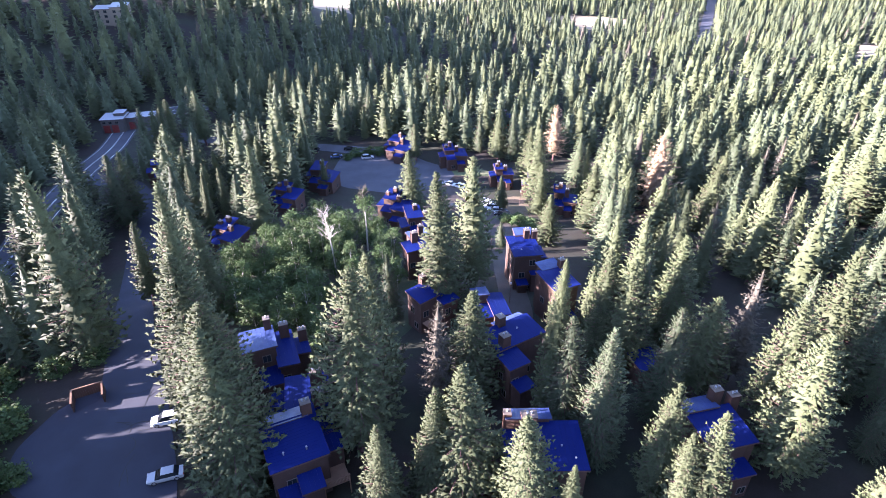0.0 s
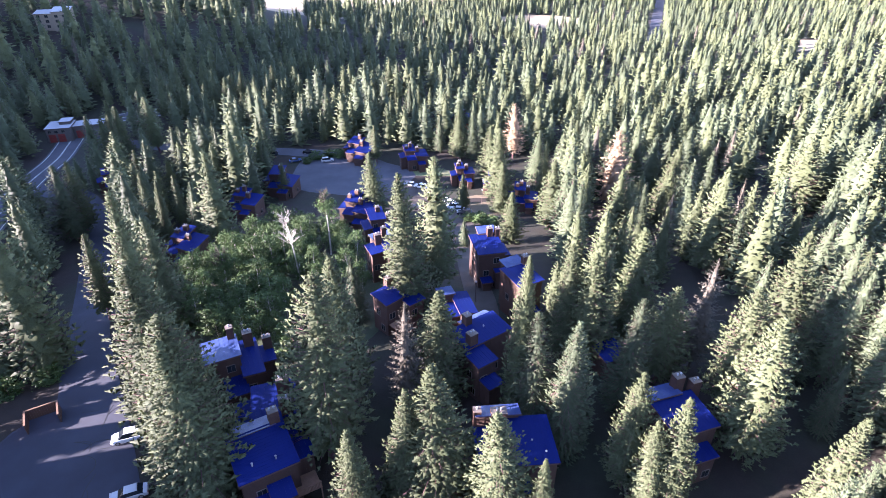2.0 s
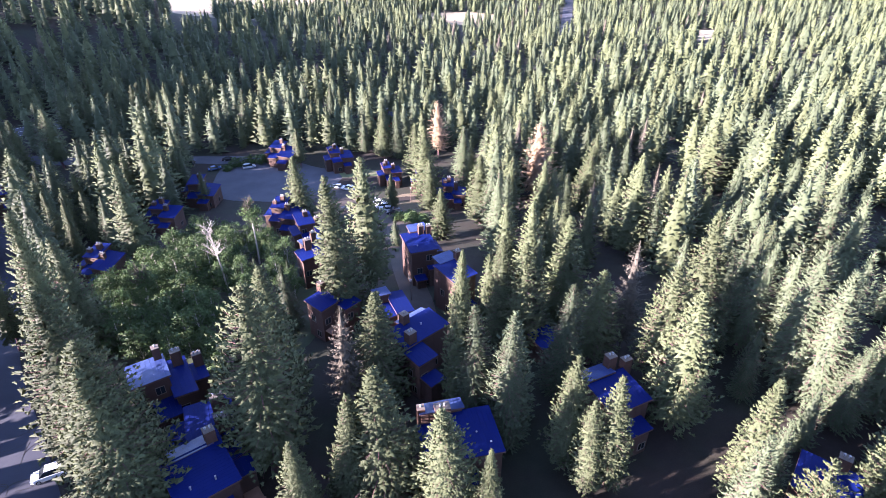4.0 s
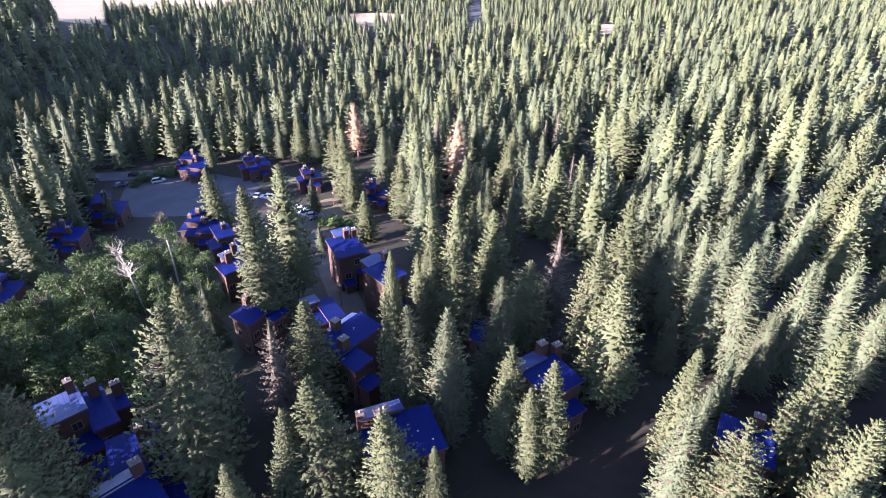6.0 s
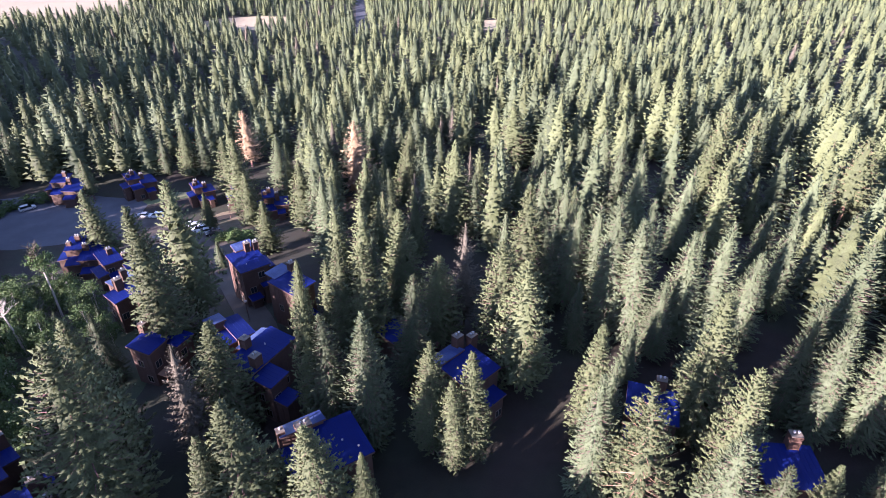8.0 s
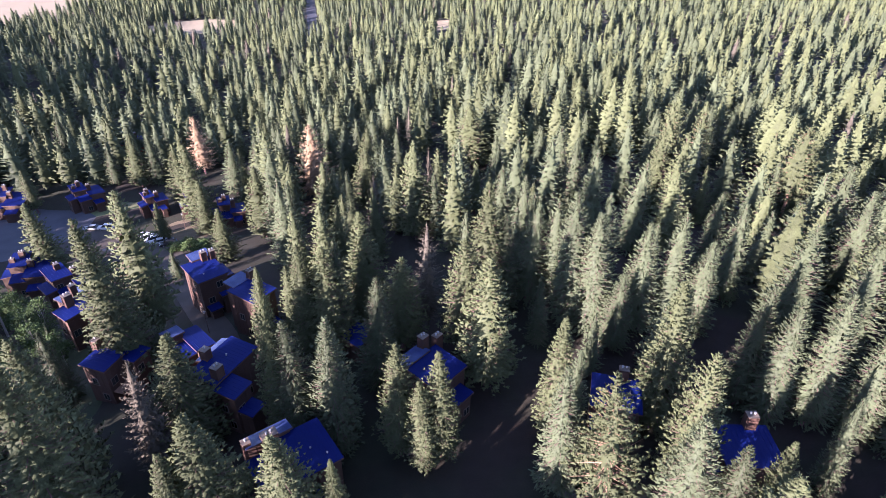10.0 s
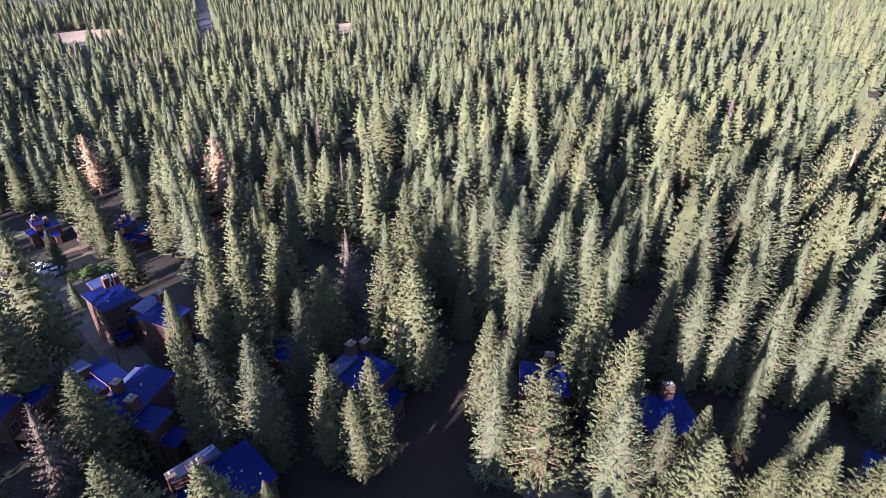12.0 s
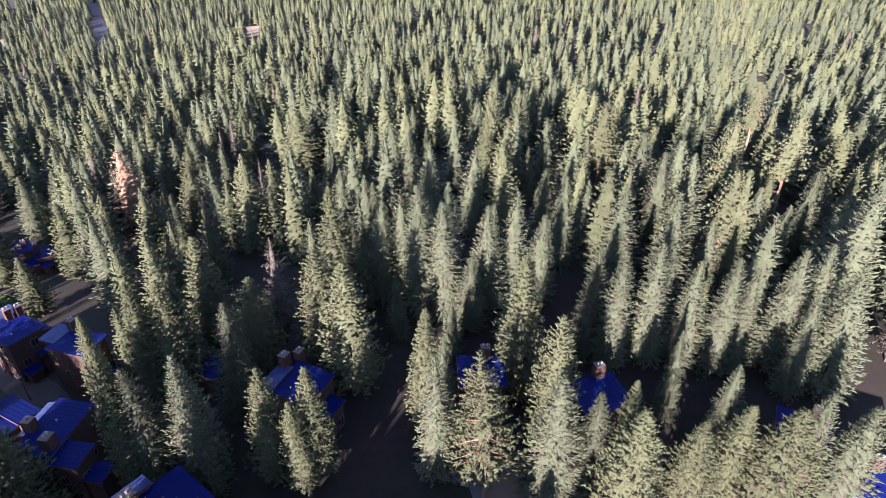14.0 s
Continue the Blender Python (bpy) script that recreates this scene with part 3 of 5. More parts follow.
pine(2.5, 47.2, 23.0, 11.4)
pine(-1.4, 46.7, 20.5, 6.7)
pine(-6.9, 44.2, 18.0, 6.2)
pine(10.0, 43.9, 19.7, 7.8)
pine(14.3, 41.9, 13.9, 3.9)
pine(14.9, 60.7, 28.4, 4.6)
fir(16.9, 58.6, 20.9, 7.3)
fir(21.9, 58.0, 19.8, 7.4)
pine(28.8, 73.3, 20.5, 8.5)
fir(30.9, 60.6, 20.8, 6.3)
pine(38.5, 66.1, 18.4, 8.0)
pine(26.7, 47.5, 19.7, 6.0)
pine(30.7, 43.8, 19.7, 5.6)
pine(27.9, 43.3, 16.4, 4.8)
fir(-51.8, 212.5, 23.0, 7.5)
pine(-70.5, 264.0, 21.3, 9.0)
pine(-75.1, 261.7, 20.5, 8.5)
fir(-120.4, 296.8, 23.0, 9.9)
pine(-113.3, 299.3, 21.3, 10.0)
fir(-108.1, 271.5, 22.1, 10.5)
pine(-104.9, 298.1, 19.7, 8.0)
pine(-154.3, 273.2, 19.7, 6.6)
fir(-173.8, 282.0, 19.7, 8.7)
pine(-148.2, 278.8, 18.0, 7.0)
pine(-141.5, 286.2, 19.7, 7.1)
pine(-113.2, 227.1, 19.7, 8.0)
fir(-102.9, 233.3, 21.3, 9.3)
pine(-94.7, 220.8, 22.1, 8.8)
fir(-108.6, 201.3, 21.3, 7.8)
pine(-101.8, 203.7, 20.5, 7.5)
pine(-103.2, 212.2, 21.3, 7.7)
fir(-173.2, 237.9, 20.5, 8.3)
pine(-169.2, 245.0, 20.5, 9.7)
fir(-154.9, 234.1, 20.5, 7.9)
pine(-70.5, 148.6, 19.7, 5.8)
pine(-83.0, 174.8, 18.0, 5.1)
fir(-45.9, 184.9, 16.4, 5.8)
pine(-38.9, 174.7, 12.3, 4.4)
pine(-64.3, 141.3, 18.9, 4.6)
pine(-77.2, 259.8, 19.7, 7.6)
fir(-61.8, 241.5, 20.5, 8.1)
pine(-60.4, 283.1, 19.7, 8.2)
fir(-39.8, 234.1, 18.9, 6.5)
fir(-31.6, 243.0, 20.5, 7.7)
pine(-21.1, 261.4, 20.5, 7.2)
pine(-10.0, 203.3, 14.8, 4.6)
pine(-5.1, 281.2, 22.1, 10.9)
fir(3.7, 241.7, 21.3, 7.2)
fir(14.1, 213.3, 14.8, 4.8)
pine(20.8, 206.7, 18.9, 7.4)
fir(26.3, 206.1, 18.0, 7.3)
pine(30.1, 185.3, 19.7, 9.6)
pine(28.4, 154.2, 16.4, 7.4)
pine(26.2, 127.3, 13.9, 7.0)
pine(17.7, 158.3, 11.5, 4.3)
fir(14.2, 123.7, 7.4, 3.0)
pine(29.2, 163.7, 24.6, 10.3)
fir(45.5, 182.2, 18.9, 8.5)
pine(39.6, 137.4, 20.5, 8.9)
fir(36.1, 109.7, 19.7, 7.4)
pine(39.5, 90.0, 19.7, 6.3)
dead(41.5, 205.6, 21.3, 9.4)
pine(44.6, 51.3, 24.6, 9.1)
pine(46.5, 58.8, 22.1, 7.9)
fir(57.1, 53.2, 13.9, 3.9)
pine(46.7, 38.4, 20.5, 6.1)
fir(45.1, 34.4, 18.9, 4.2)
fir(40.0, 31.3, 20.5, 5.6)
tree("open_pine", 41.1, 24.8, 22.2, 8.4)
tree("open_pine", 43.6, 27.9, 21.3, 6.5)
pine(58.7, 30.7, 25.4, 8.1)
pine(51.5, 21.4, 24.6, 6.8)
fir(51.6, 15.2, 16.4, 5.7)
fir(46.4, 18.0, 20.5, 8.2)
pine(54.1, 12.4, 18.0, 4.4)
pine(46.1, 9.3, 22.1, 8.8)
fir(67.6, 11.0, 16.4, 3.3)
fir(66.4, 3.5, 15.6, 4.7)
pine(59.7, 0.9, 16.4, 6.9)
pine(59.4, -3.9, 18.9, 9.2)
fir(63.5, -5.8, 19.7, 5.7)
pine(53.9, 4.0, 16.4, 6.7)
fir(64.2, -10.2, 19.7, 7.2)
fir(71.7, 26.0, 21.3, 5.5)
fir(72.2, 22.1, 22.1, 6.5)
fir(79.4, 13.2, 19.7, 6.3)
fir(75.9, 17.9, 23.0, 6.0)
fir(80.3, 8.4, 21.3, 6.3)
fir(82.0, 6.2, 19.7, 4.7)
fir(86.2, 1.6, 22.1, 7.2)
fir(82.0, -2.0, 18.0, 5.3)
fir(89.7, -1.3, 22.1, 7.2)
fir(85.0, -5.9, 23.0, 8.8)
fir(83.3, 52.1, 13.9, 4.6)
fir(78.3, 44.4, 21.3, 7.3)
fir(91.4, 41.1, 19.7, 5.6)
fir(79.5, 39.4, 18.0, 6.0)
fir(89.5, 29.6, 22.1, 9.1)
fir(90.4, 20.7, 23.0, 7.7)
fir(98.2, 16.1, 16.4, 5.2)
pine(102.2, 13.1, 24.6, 6.0)
fir(168.1, 14.3, 24.6, 12.6)
pine(140.1, 24.8, 24.6, 6.6)
pine(170.7, 21.0, 23.8, 6.9)
fir(109.7, 11.1, 19.7, 6.3)
fir(108.0, 7.2, 18.0, 5.1)
fir(114.2, -2.0, 20.5, 9.7)
pine(169.4, 4.3, 21.3, 11.5)
fir(119.1, 5.0, 22.1, 7.6)
fir(116.7, -4.6, 22.1, 7.1)
fir(95.4, 47.8, 18.0, 5.5)
pine(117.8, 63.4, 14.8, 4.2)
fir(125.9, 52.2, 18.0, 6.2)
pine(131.5, 50.9, 22.1, 10.6)
fir(145.6, 46.9, 13.1, 5.4)
fir(119.2, 29.5, 23.0, 8.4)
fir(113.9, 24.5, 22.1, 6.9)
fir(109.1, 29.5, 22.1, 6.8)
pine(96.3, 57.6, 20.5, 8.4)
pine(114.3, 75.1, 21.3, 8.5)
fir(92.0, 63.0, 20.5, 7.2)
fir(95.0, 88.0, 23.0, 10.1)
fir(92.7, 80.9, 21.3, 6.5)
fir(91.0, 73.2, 20.5, 6.9)
fir(74.2, 56.0, 21.3, 6.2)
fir(69.9, 56.3, 20.5, 6.1)
fir(67.0, 67.0, 19.7, 5.3)
fir(71.7, 74.3, 19.7, 5.6)
fir(72.8, 81.8, 19.7, 7.1)
fir(96.0, 111.0, 18.0, 6.0)
pine(107.7, 137.0, 22.1, 12.1)
fir(84.9, 113.2, 19.7, 8.7)
pine(65.2, 103.1, 23.0, 9.4)
fir(90.0, 161.9, 19.7, 7.1)
pine(79.0, 151.4, 20.5, 9.0)
dead(62.5, 155.7, 25.4, 12.7)
pine(50.3, 120.1, 21.3, 7.0)
snag(98.9, 167.2, 16.4, 4.8)
snag(106.1, 170.4, 17.2, 5.4)
snag(80.9, 121.2, 18.0, 3.6)
snag(56.5, 107.3, 18.9, 6.2)
fir(68.7, 100.5, 16.4, 5.1)
fir(60.7, 78.2, 14.8, 3.9)
fir(59.2, 64.8, 19.7, 6.5)
fir(63.7, 63.2, 20.5, 6.1)
fir(68.1, 61.2, 20.5, 6.4)
fir(31.5, 74.4, 20.5, 5.2)
pine(67.3, 131.5, 19.7, 8.7)
fir(52.9, 120.6, 19.7, 7.1)
fir(39.4, 117.1, 19.7, 7.0)
fir(41.4, 131.4, 18.9, 7.7)
pine(59.9, 187.4, 19.7, 7.7)
fir(52.3, 176.7, 19.7, 7.3)
pine(44.2, 166.2, 19.7, 6.8)
fir(76.4, 175.9, 19.7, 7.9)
pine(38.9, 79.2, 22.1, 8.9)
snag(45.5, 68.8, 21.3, 7.9)
pine(30.5, 87.8, 22.1, 6.5)
pine(34.3, 85.4, 22.1, 7.1)
pine(26.0, 74.6, 21.3, 6.6)
pine(19.8, 79.6, 17.2, 4.5)
fir(20.3, 53.8, 22.1, 6.8)
pine(56.5, 65.3, 26.0, 9.5)
fir(65.6, 54.1, 25.0, 8.5)
fir(66.7, 50.5, 23.0, 8.0)
fir(72.7, 45.7, 21.0, 7.5)
fir(66.2, 45.0, 15.0, 5.5)
fir(103.1, -4.1, 26.0, 10.0)
fir(114.5, 35.6, 24.0, 8.5)
# Unseen firs added below the view; they only keep sun off the ground.
for a in range(-12, 82, 7):
    fir(33 * math.sin(radians(a)), 33 * math.cos(radians(a)), 11.5, 5.5)
    fir(27 * math.sin(radians(a + 3.5)), 27 * math.cos(radians(a + 3.5)), 13, 5.5)
for x, y, h, w in ((183.2, 27.7, 27, 8), (129.8, 22.3, 26, 7.5), (148.0, 12.5, 27, 8.5), (102.3, 15.2, 24, 8), (128.7, 50.4, 26, 9), (133.4, 85.3, 24, 8), (140.9, 80.7, 22, 7)):
    tree("tall_pine", x, y, h, w)


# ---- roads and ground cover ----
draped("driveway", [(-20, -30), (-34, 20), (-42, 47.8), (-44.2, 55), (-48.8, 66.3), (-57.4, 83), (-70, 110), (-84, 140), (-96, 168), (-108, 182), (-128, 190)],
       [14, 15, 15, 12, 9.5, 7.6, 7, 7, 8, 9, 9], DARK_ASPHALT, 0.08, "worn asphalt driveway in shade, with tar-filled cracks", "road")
highway = [(-70, -20), (-92, 50), (-108, 100), (-115, 126), (-123, 152), (-131, 197), (-132, 218), (-138, 244), (-136, 256), (-126, 266), (-112, 272)]
draped("road", highway, [10.5] * 11, ASPHALT, 0.10, "two-lane asphalt road with pale edge lines", "road")
for off, w, nm in ((4.3, 0.16, "edge_line"), (-4.3, 0.16, "edge_line"), (0.16, 0.12, "centre_line"), (-0.16, 0.12, "centre_line")):
    shifted = []
    for i, (x, y) in enumerate(highway):
        a, b = highway[max(0, i - 1)], highway[min(10, i + 1)]
        d = Vector((b[0] - a[0], b[1] - a[1])).normalized()
        shifted.append((x - d.y * off, y + d.x * off))
    draped(nm, shifted, [w] * 11, PAINT, 0.125, "worn painted road line", "road marking")
draped("street", [(-134, 240), (-118, 236), (-96, 227), (-70, 222), (-44, 217), (-24, 212)], [8, 8, 7, 7, 8, 9], ASPHALT, 0.09, "asphalt street between the pines", "road")
patch("parking_lot", -19, 192, 24, 19, -25, ASPHALT, 0.12, "grey asphalt parking lot", "parking lot", 3)
draped("lane", [(-14, 196), (-7, 182), (3, 172), (10, 160), (15.5, 145), (16, 132), (14.5, 118), (14, 102), (14.5, 86), (13, 78)],
       [14, 14, 15, 16, 13, 8, 6, 5.5, 6, 4], LANE_ASPHALT, 0.10, "narrow asphalt lane between the condominiums", "road")
patch("dirt_lot", 25, 160, 13, 12, 20, DIRT, 0.05, "dry bare dirt beside the parking lot", "bare ground", 5)
patch("grass_patch", 10, 190, 9, 7, 0, GRASS, 0.05, "mown green grass by the parking lot", "grass", 6)
patch("thicket_floor", -28, 98, 26, 30, 10, UNDERGROWTH, 0.04, "green undergrowth below the aspens", "undergrowth", 7, 0.3)
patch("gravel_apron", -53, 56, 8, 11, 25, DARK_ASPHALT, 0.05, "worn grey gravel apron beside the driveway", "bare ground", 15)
patch("meadow", -125, 920, 230, 350, 0, MEADOW, 0.4, "wide dry yellow meadow in the valley", "meadow", 8)
patch("clearing", 142, 615, 50, 46, -10, MEADOW, 0.3, "pale sandy clearing in the far forest", "clearing", 9)
patch("clearing", 297, 420, 26, 30, -20, MEADOW, 0.3, "pale sandy clearing in the far forest", "clearing", 10)
patch("glade", 300, 45, 30, 26, 0, GRASS, 0.1, "sunlit green glade among the firs", "glade", 11)
draped("far_road", [(190, 441), (230, 534), (270, 628), (325, 755)], [10, 10, 10, 10], DARK_ASPHALT, 0.2, "straight far road cut through the forest", "road")
draped("path", [(40.5, 31), (42.3, 27.5), (44.5, 25.5), (47, 24.8)], [1.8, 1.8, 1.6, 1.6], CONCRETE, 0.06, "grey paved garden path", "path", step=1.0)
draped("path", [(42.3, 27.5), (39.5, 24), (36, 21)], [1.5, 1.5, 1.5], CONCRETE, 0.065, "grey paved garden path", "path", step=1.0)
patch("garden_soil", 44.5, 23.5, 6, 5, 30, DIRT, 0.04, "bare reddish soil with wood chips by the path", "bare ground", 12)

# tar-filled cracks on the driveway, wandering lines
crack_rng = random.Random(3)
for n in range(16):
    x, y = -43.5 + crack_rng.uniform(-3.2, 3.0), crack_rng.uniform(45, 70)
    if n > 12:
        x, y = -52, 76 + 5 * (n - 12)
    x -= max(0, y - 56) * 0.42
    line, way = [(x, y)], crack_rng.choice((0.1, 0.2, 1.7, -0.15))
    for k in range(crack_rng.randint(4, 9)):
        way += crack_rng.gauss(0, 0.35)
        line.append((line[-1][0] + math.cos(way) * 0.7, line[-1][1] + math.sin(way) * 0.7))
    draped("tar_seam", line, [0.10] * len(line), TAR, 0.092, "black tar-filled crack in the asphalt", "tar seam", step=0.5)


# ---- buildings ----
OFF = []          # areas that hold no wild trees: x, y, radius


def house(label, x, y, yaw, name="condominium", off=6.5):
    ob = new(name)
    ob.matrix_basis = pose(x, y, ground(x, y), 0, 0, yaw)
    tagged(ob, label, "condominium" if name == "condominium" else "building", group="brown condominiums" if name == "condominium" else "")
    OFF.append((x, y, off))
    return ob


def window(ob, wall, x, y, z, w, h, face):
    """Framed window proud of a wall; face: the side it looks to, in degrees (0: -y)."""
    m = pose(x, y, z, 0, 0, face)
    bm = bmesh.new()
    t = 0.09
    for a in ((-w / 2 - t, w / 2 + t, h / 2, h / 2 + t), (-w / 2 - t, w / 2 + t, -h / 2 - t, -h / 2), (-w / 2 - t, -w / 2, -h / 2, h / 2), (w / 2, w / 2 + t, -h / 2, h / 2), (-0.03, 0.03, -h / 2, h / 2)):
        box(bm, a[0], a[1], -0.07, 0.02, a[2], a[3])
    bm.transform(m)
    fr = part("window", bm, TRIM, ob, "brown-framed window")
    bm = bmesh.new()
    box(bm, -w / 2, w / 2, -0.03, 0.01, -h / 2, h / 2)
    bm.transform(m)
    part("pane", bm, GLASS, fr)


def volume(ob, x0, x1, y0, y1, h, tx=0.0, ty=0.0, roof=ROOF, wall=SIDING, glaze=True, over=0.3, low=-1.5, seams="y"):
    """A walled block under one pitched roof sheet with standing seams; h: wall height at its first corner."""
    top = lambda x, y: h + tx * (x - x0) + ty * (y - y0)
    # boarded wall: one skin whose outline steps out at every batten
    ring = []
    for ax, ay, bx, by in ((x0, y0, x1, y0), (x1, y0, x1, y1), (x1, y1, x0, y1), (x0, y1, x0, y0)):
        run = math.hypot(bx - ax, by - ay)
        dx, dy = (bx - ax) / run, (by - ay) / run
        ring.append((ax, ay))
        n = int(run / 0.9)
        for k in range(1, n):
            s = run * k / n
            for ds, out in ((-0.045, 0), (-0.045, 0.035), (0.045, 0.035), (0.045, 0)):
                ring.append((ax + dx * (s + ds) + dy * out, ay + dy * (s + ds) - dx * out))
    bm = bmesh.new()
    foot = [bm.verts.new((x, y, low)) for x, y in ring]
    head = [bm.verts.new((x, y, top(x, y))) for x, y in ring]
    for i in range(len(ring)):
        j = (i + 1) % len(ring)
        bm.faces.new((foot[i], foot[j], head[j], head[i]))
    bm.faces.new(head)
    w = part("wall", bm, wall, ob)
    # roof sheet: one folded profile with standing seams
    z = h + 0.20 - over * (tx + ty)
    along_x = seams == "y"
    s0, s1 = (x0 - over, x1 + over) if along_x else (y0 - over, y1 + over)
    t0, t1 = (y0 - over, y1 + over) if along_x else (x0 - over, x1 + over)
    n = max(2, int((s1 - s0) / (0.6 if along_x else 0.45)))
    prof = [(s0, 0.05)]
    for k in range(n + 1):
        s = s0 + 0.04 + (s1 - s0 - 0.08) * k / n
        prof += [(s - 0.02, 0.05), (s - 0.015, 0.070), (s + 0.015, 0.070), (s + 0.02, 0.05)]
    prof += [(s1, 0.05), (s1, -0.02), (s0, -0.02)]
    bm = bmesh.new()
    ends = []
    for t in (t0, t1):
        row = []
        for s, dz in prof:
            x, y = (s, t) if along_x else (t, s)
            row.append(bm.verts.new((x, y, z + dz + tx * (x - x0 + over) + ty * (y - y0 + over))))
        ends.append(row)
    for i in range(len(prof)):
        j = (i + 1) % len(prof)
        bm.faces.new((ends[0][i], ends[0][j], ends[1][j], ends[1][i]))
    bm.faces.new(ends[0][::-1])
    bm.faces.new(ends[1])
    bmesh.ops.recalc_face_normals(bm, faces=bm.faces[:])
    r = part("roof", bm, roof, ob, "blue metal roof with seams" if roof == ROOF else "blue metal roof with pale sheen in its colour" if roof == SHEEN_ROOF else "")
    bm = bmesh.new()
    o = over + 0.02
    slab(bm, x0 - o, x1 + o, y0 - o, y0 - o + 0.06, z - 0.012, 0.24, tx, ty)
    slab(bm, x0 - o, x1 + o, y1 + o - 0.06, y1 + o, z - 0.012 + ty * (y1 - y0 + 2 * o - 0.06), 0.24, tx, ty)
    slab(bm, x0 - o, x0 - o + 0.06, y0 - o + 0.06, y1 + o - 0.06, z - 0.012 + ty * 0.06, 0.24, tx, ty)
    slab(bm, x1 + o - 0.06, x1 + o, y0 - o + 0.06, y1 + o - 0.06, z - 0.012 + ty * 0.06 + tx * (x1 - x0 + 2 * o - 0.06), 0.24, tx, ty)
    part("fascia", bm, FASCIA, r)
    if glaze and h > 4:
        for lev in range(int(h // 2.9)):
            zc = 1.5 + lev * 2.8
            if zc > h - 0.9 + min(0, tx * (x1 - x0)) + min(0, ty * (y1 - y0)):
                break
            if x1 - x0 > 2.6:
                window(ob, w, x0 + (x1 - x0) * (0.3 if lev % 2 else 0.68), y0 - 0.01, zc, 1.1, 1.2, 0)
            if y1 - y0 > 3.5:
                window(ob, w, x0 - 0.01, y0 + (y1 - y0) * (0.62 if lev % 2 else 0.35), zc, 1.0, 1.2, -90)
                window(ob, w, x1 + 0.01, y0 + (y1 - y0) * (0.4 if lev % 2 else 0.6), zc, 1.0, 1.2, 90)
    return w


def chimney(ob, x, y, z0, top, w=1.25, d=0.95, flues=2):
    bm = bmesh.new()
    box(bm, x - w / 2, x + w / 2, y - d / 2, y + d / 2, z0, top)
    for sx in (-1, 1):
        for sy in (-1, 1):
            box(bm, x + sx * (w / 2) - 0.06, x + sx * (w / 2) + 0.06, y + sy * (d / 2) - 0.06, y + sy * (d / 2) + 0.06, z0, top - 0.01)
    c = part("chimney", bm, BRICK, ob, "brown boarded chimney")
    bm = bmesh.new()
    box(bm, x - w / 2 - 0.07, x + w / 2 + 0.07, y - d / 2 - 0.07, y + d / 2 + 0.07, top, top + 0.10)
    part("cap", bm, TRIM, c, "worn metal cap")
    for k in range(flues):
        bm = bmesh.new()
        fx = x + (k - (flues - 1) / 2) * 0.55
        tube(bm, (fx, y, top + 0.14), (fx, y, top + 0.42), 0.12, 0.12, 8)
        tube(bm, (fx, y, top + 0.42), (fx, y, top + 0.52), 0.18, 0.13, 8)
        part("flue", bm, CAP, c)


def vent(ob, x, y, z):
    bm = bmesh.new()
    tube(bm, (x, y, z - 0.3), (x, y, z + 0.25), 0.09, 0.09, 8)
    tube(bm, (x, y, z + 0.25), (x, y, z + 0.34), 0.15, 0.12, 8)
    part("roof_vent", bm, CAP, ob, "small pale roof vent")


def deck(ob, x0, x1, y0, y1, z):
    """Timber deck on posts with a slatted rail."""
    bm = bmesh.new()
    box(bm, x0, x1, y0, y1, z - 0.12, z)
    d = part("deck", bm, WOOD, ob, "weathered timber deck")
    for x, y in ((x0 + 0.1, y0 + 0.1), (x1 - 0.1, y0 + 0.1)):
        bm = bmesh.new()
        box(bm, x - 0.07, x + 0.07, y - 0.07, y + 0.07, -1.5, z + 1.0)
        part("post", bm, WOOD, d)
    bm = bmesh.new()
    box(bm, x0, x1, y0 - 0.03, y0 + 0.05, z + 0.95, z + 1.03)
    for k in range(int((x1 - x0) / 0.18)):
        box(bm, x0 + k * 0.18, x0 + k * 0.18 + 0.05, y0 - 0.01, y0 + 0.03, z + 0.08, z + 0.95)
    part("railing", bm, WOOD, d)


BROWN = "brown wood-sided condominium with blue metal roofs"
h = house(BROWN + ", deep in tree shade", -19.3, 51.0, 26, off=6)
volume(h, -3.4, 3.4, -4.2, 2.0, 7.2, 0, 0.16, seams="x")
volume(h, -3.2, 2.4, 2.06, 4.3, 8.2, 0, -0.28, glaze=False, roof=SHEEN_ROOF)
volume(h, 3.46, 5.8, -2.6, 3.4, 5.6, -0.05, 0.05)
volume(h, -0.4, 2.0, -6.6, -4.26, 4.6, 0, 0.2)
volume(h, -2.9, -0.5, -7.2, -4.26, 3.4, 0, 0.15)
chimney(h, 2.6, 2.4, 6.5, 10.4, 1.2, 1.1)
chimney(h, 4.7, 4.4, 3, 9.6, 1.4, 1.1)
vent(h, -1.6, -2.6, 7.9)
vent(h, 1.2, -2.9, 7.9)
deck(h, 2.1, 5.6, -5.6, -2.7, 2.6)
h = house(BROWN + " in stepped blocks", -19.2, 59.0, 12, off=5.5)
volume(h, -2.6, 3.0, -3.2, 3.4, 6.8, 0.03, 0.04)
volume(h, -5.6, -2.66, -2.6, 0.6, 5.0, 0.12, 0.1, seams="x")
volume(h, -5.2, -2.66, 0.66, 3.8, 4.2, 0.05, 0.0)
chimney(h, 1.6, 1.2, 6, 10.0, 1.5, 1.1)
chimney(h, 4.0, 1.6, 0, 8.6, 1.2, 0.9, 1)
h = house(BROWN + " beside the aspen thicket", -28.0, 68.4, 22, off=6)
volume(h, -2.6, 2.1, -2.6, 2.6, 9.0, 0.02, -0.06, roof=SHEEN_ROOF)
volume(h, 2.16, 4.8, -4.8, 3.0, 6.8, -0.06, 0.02)
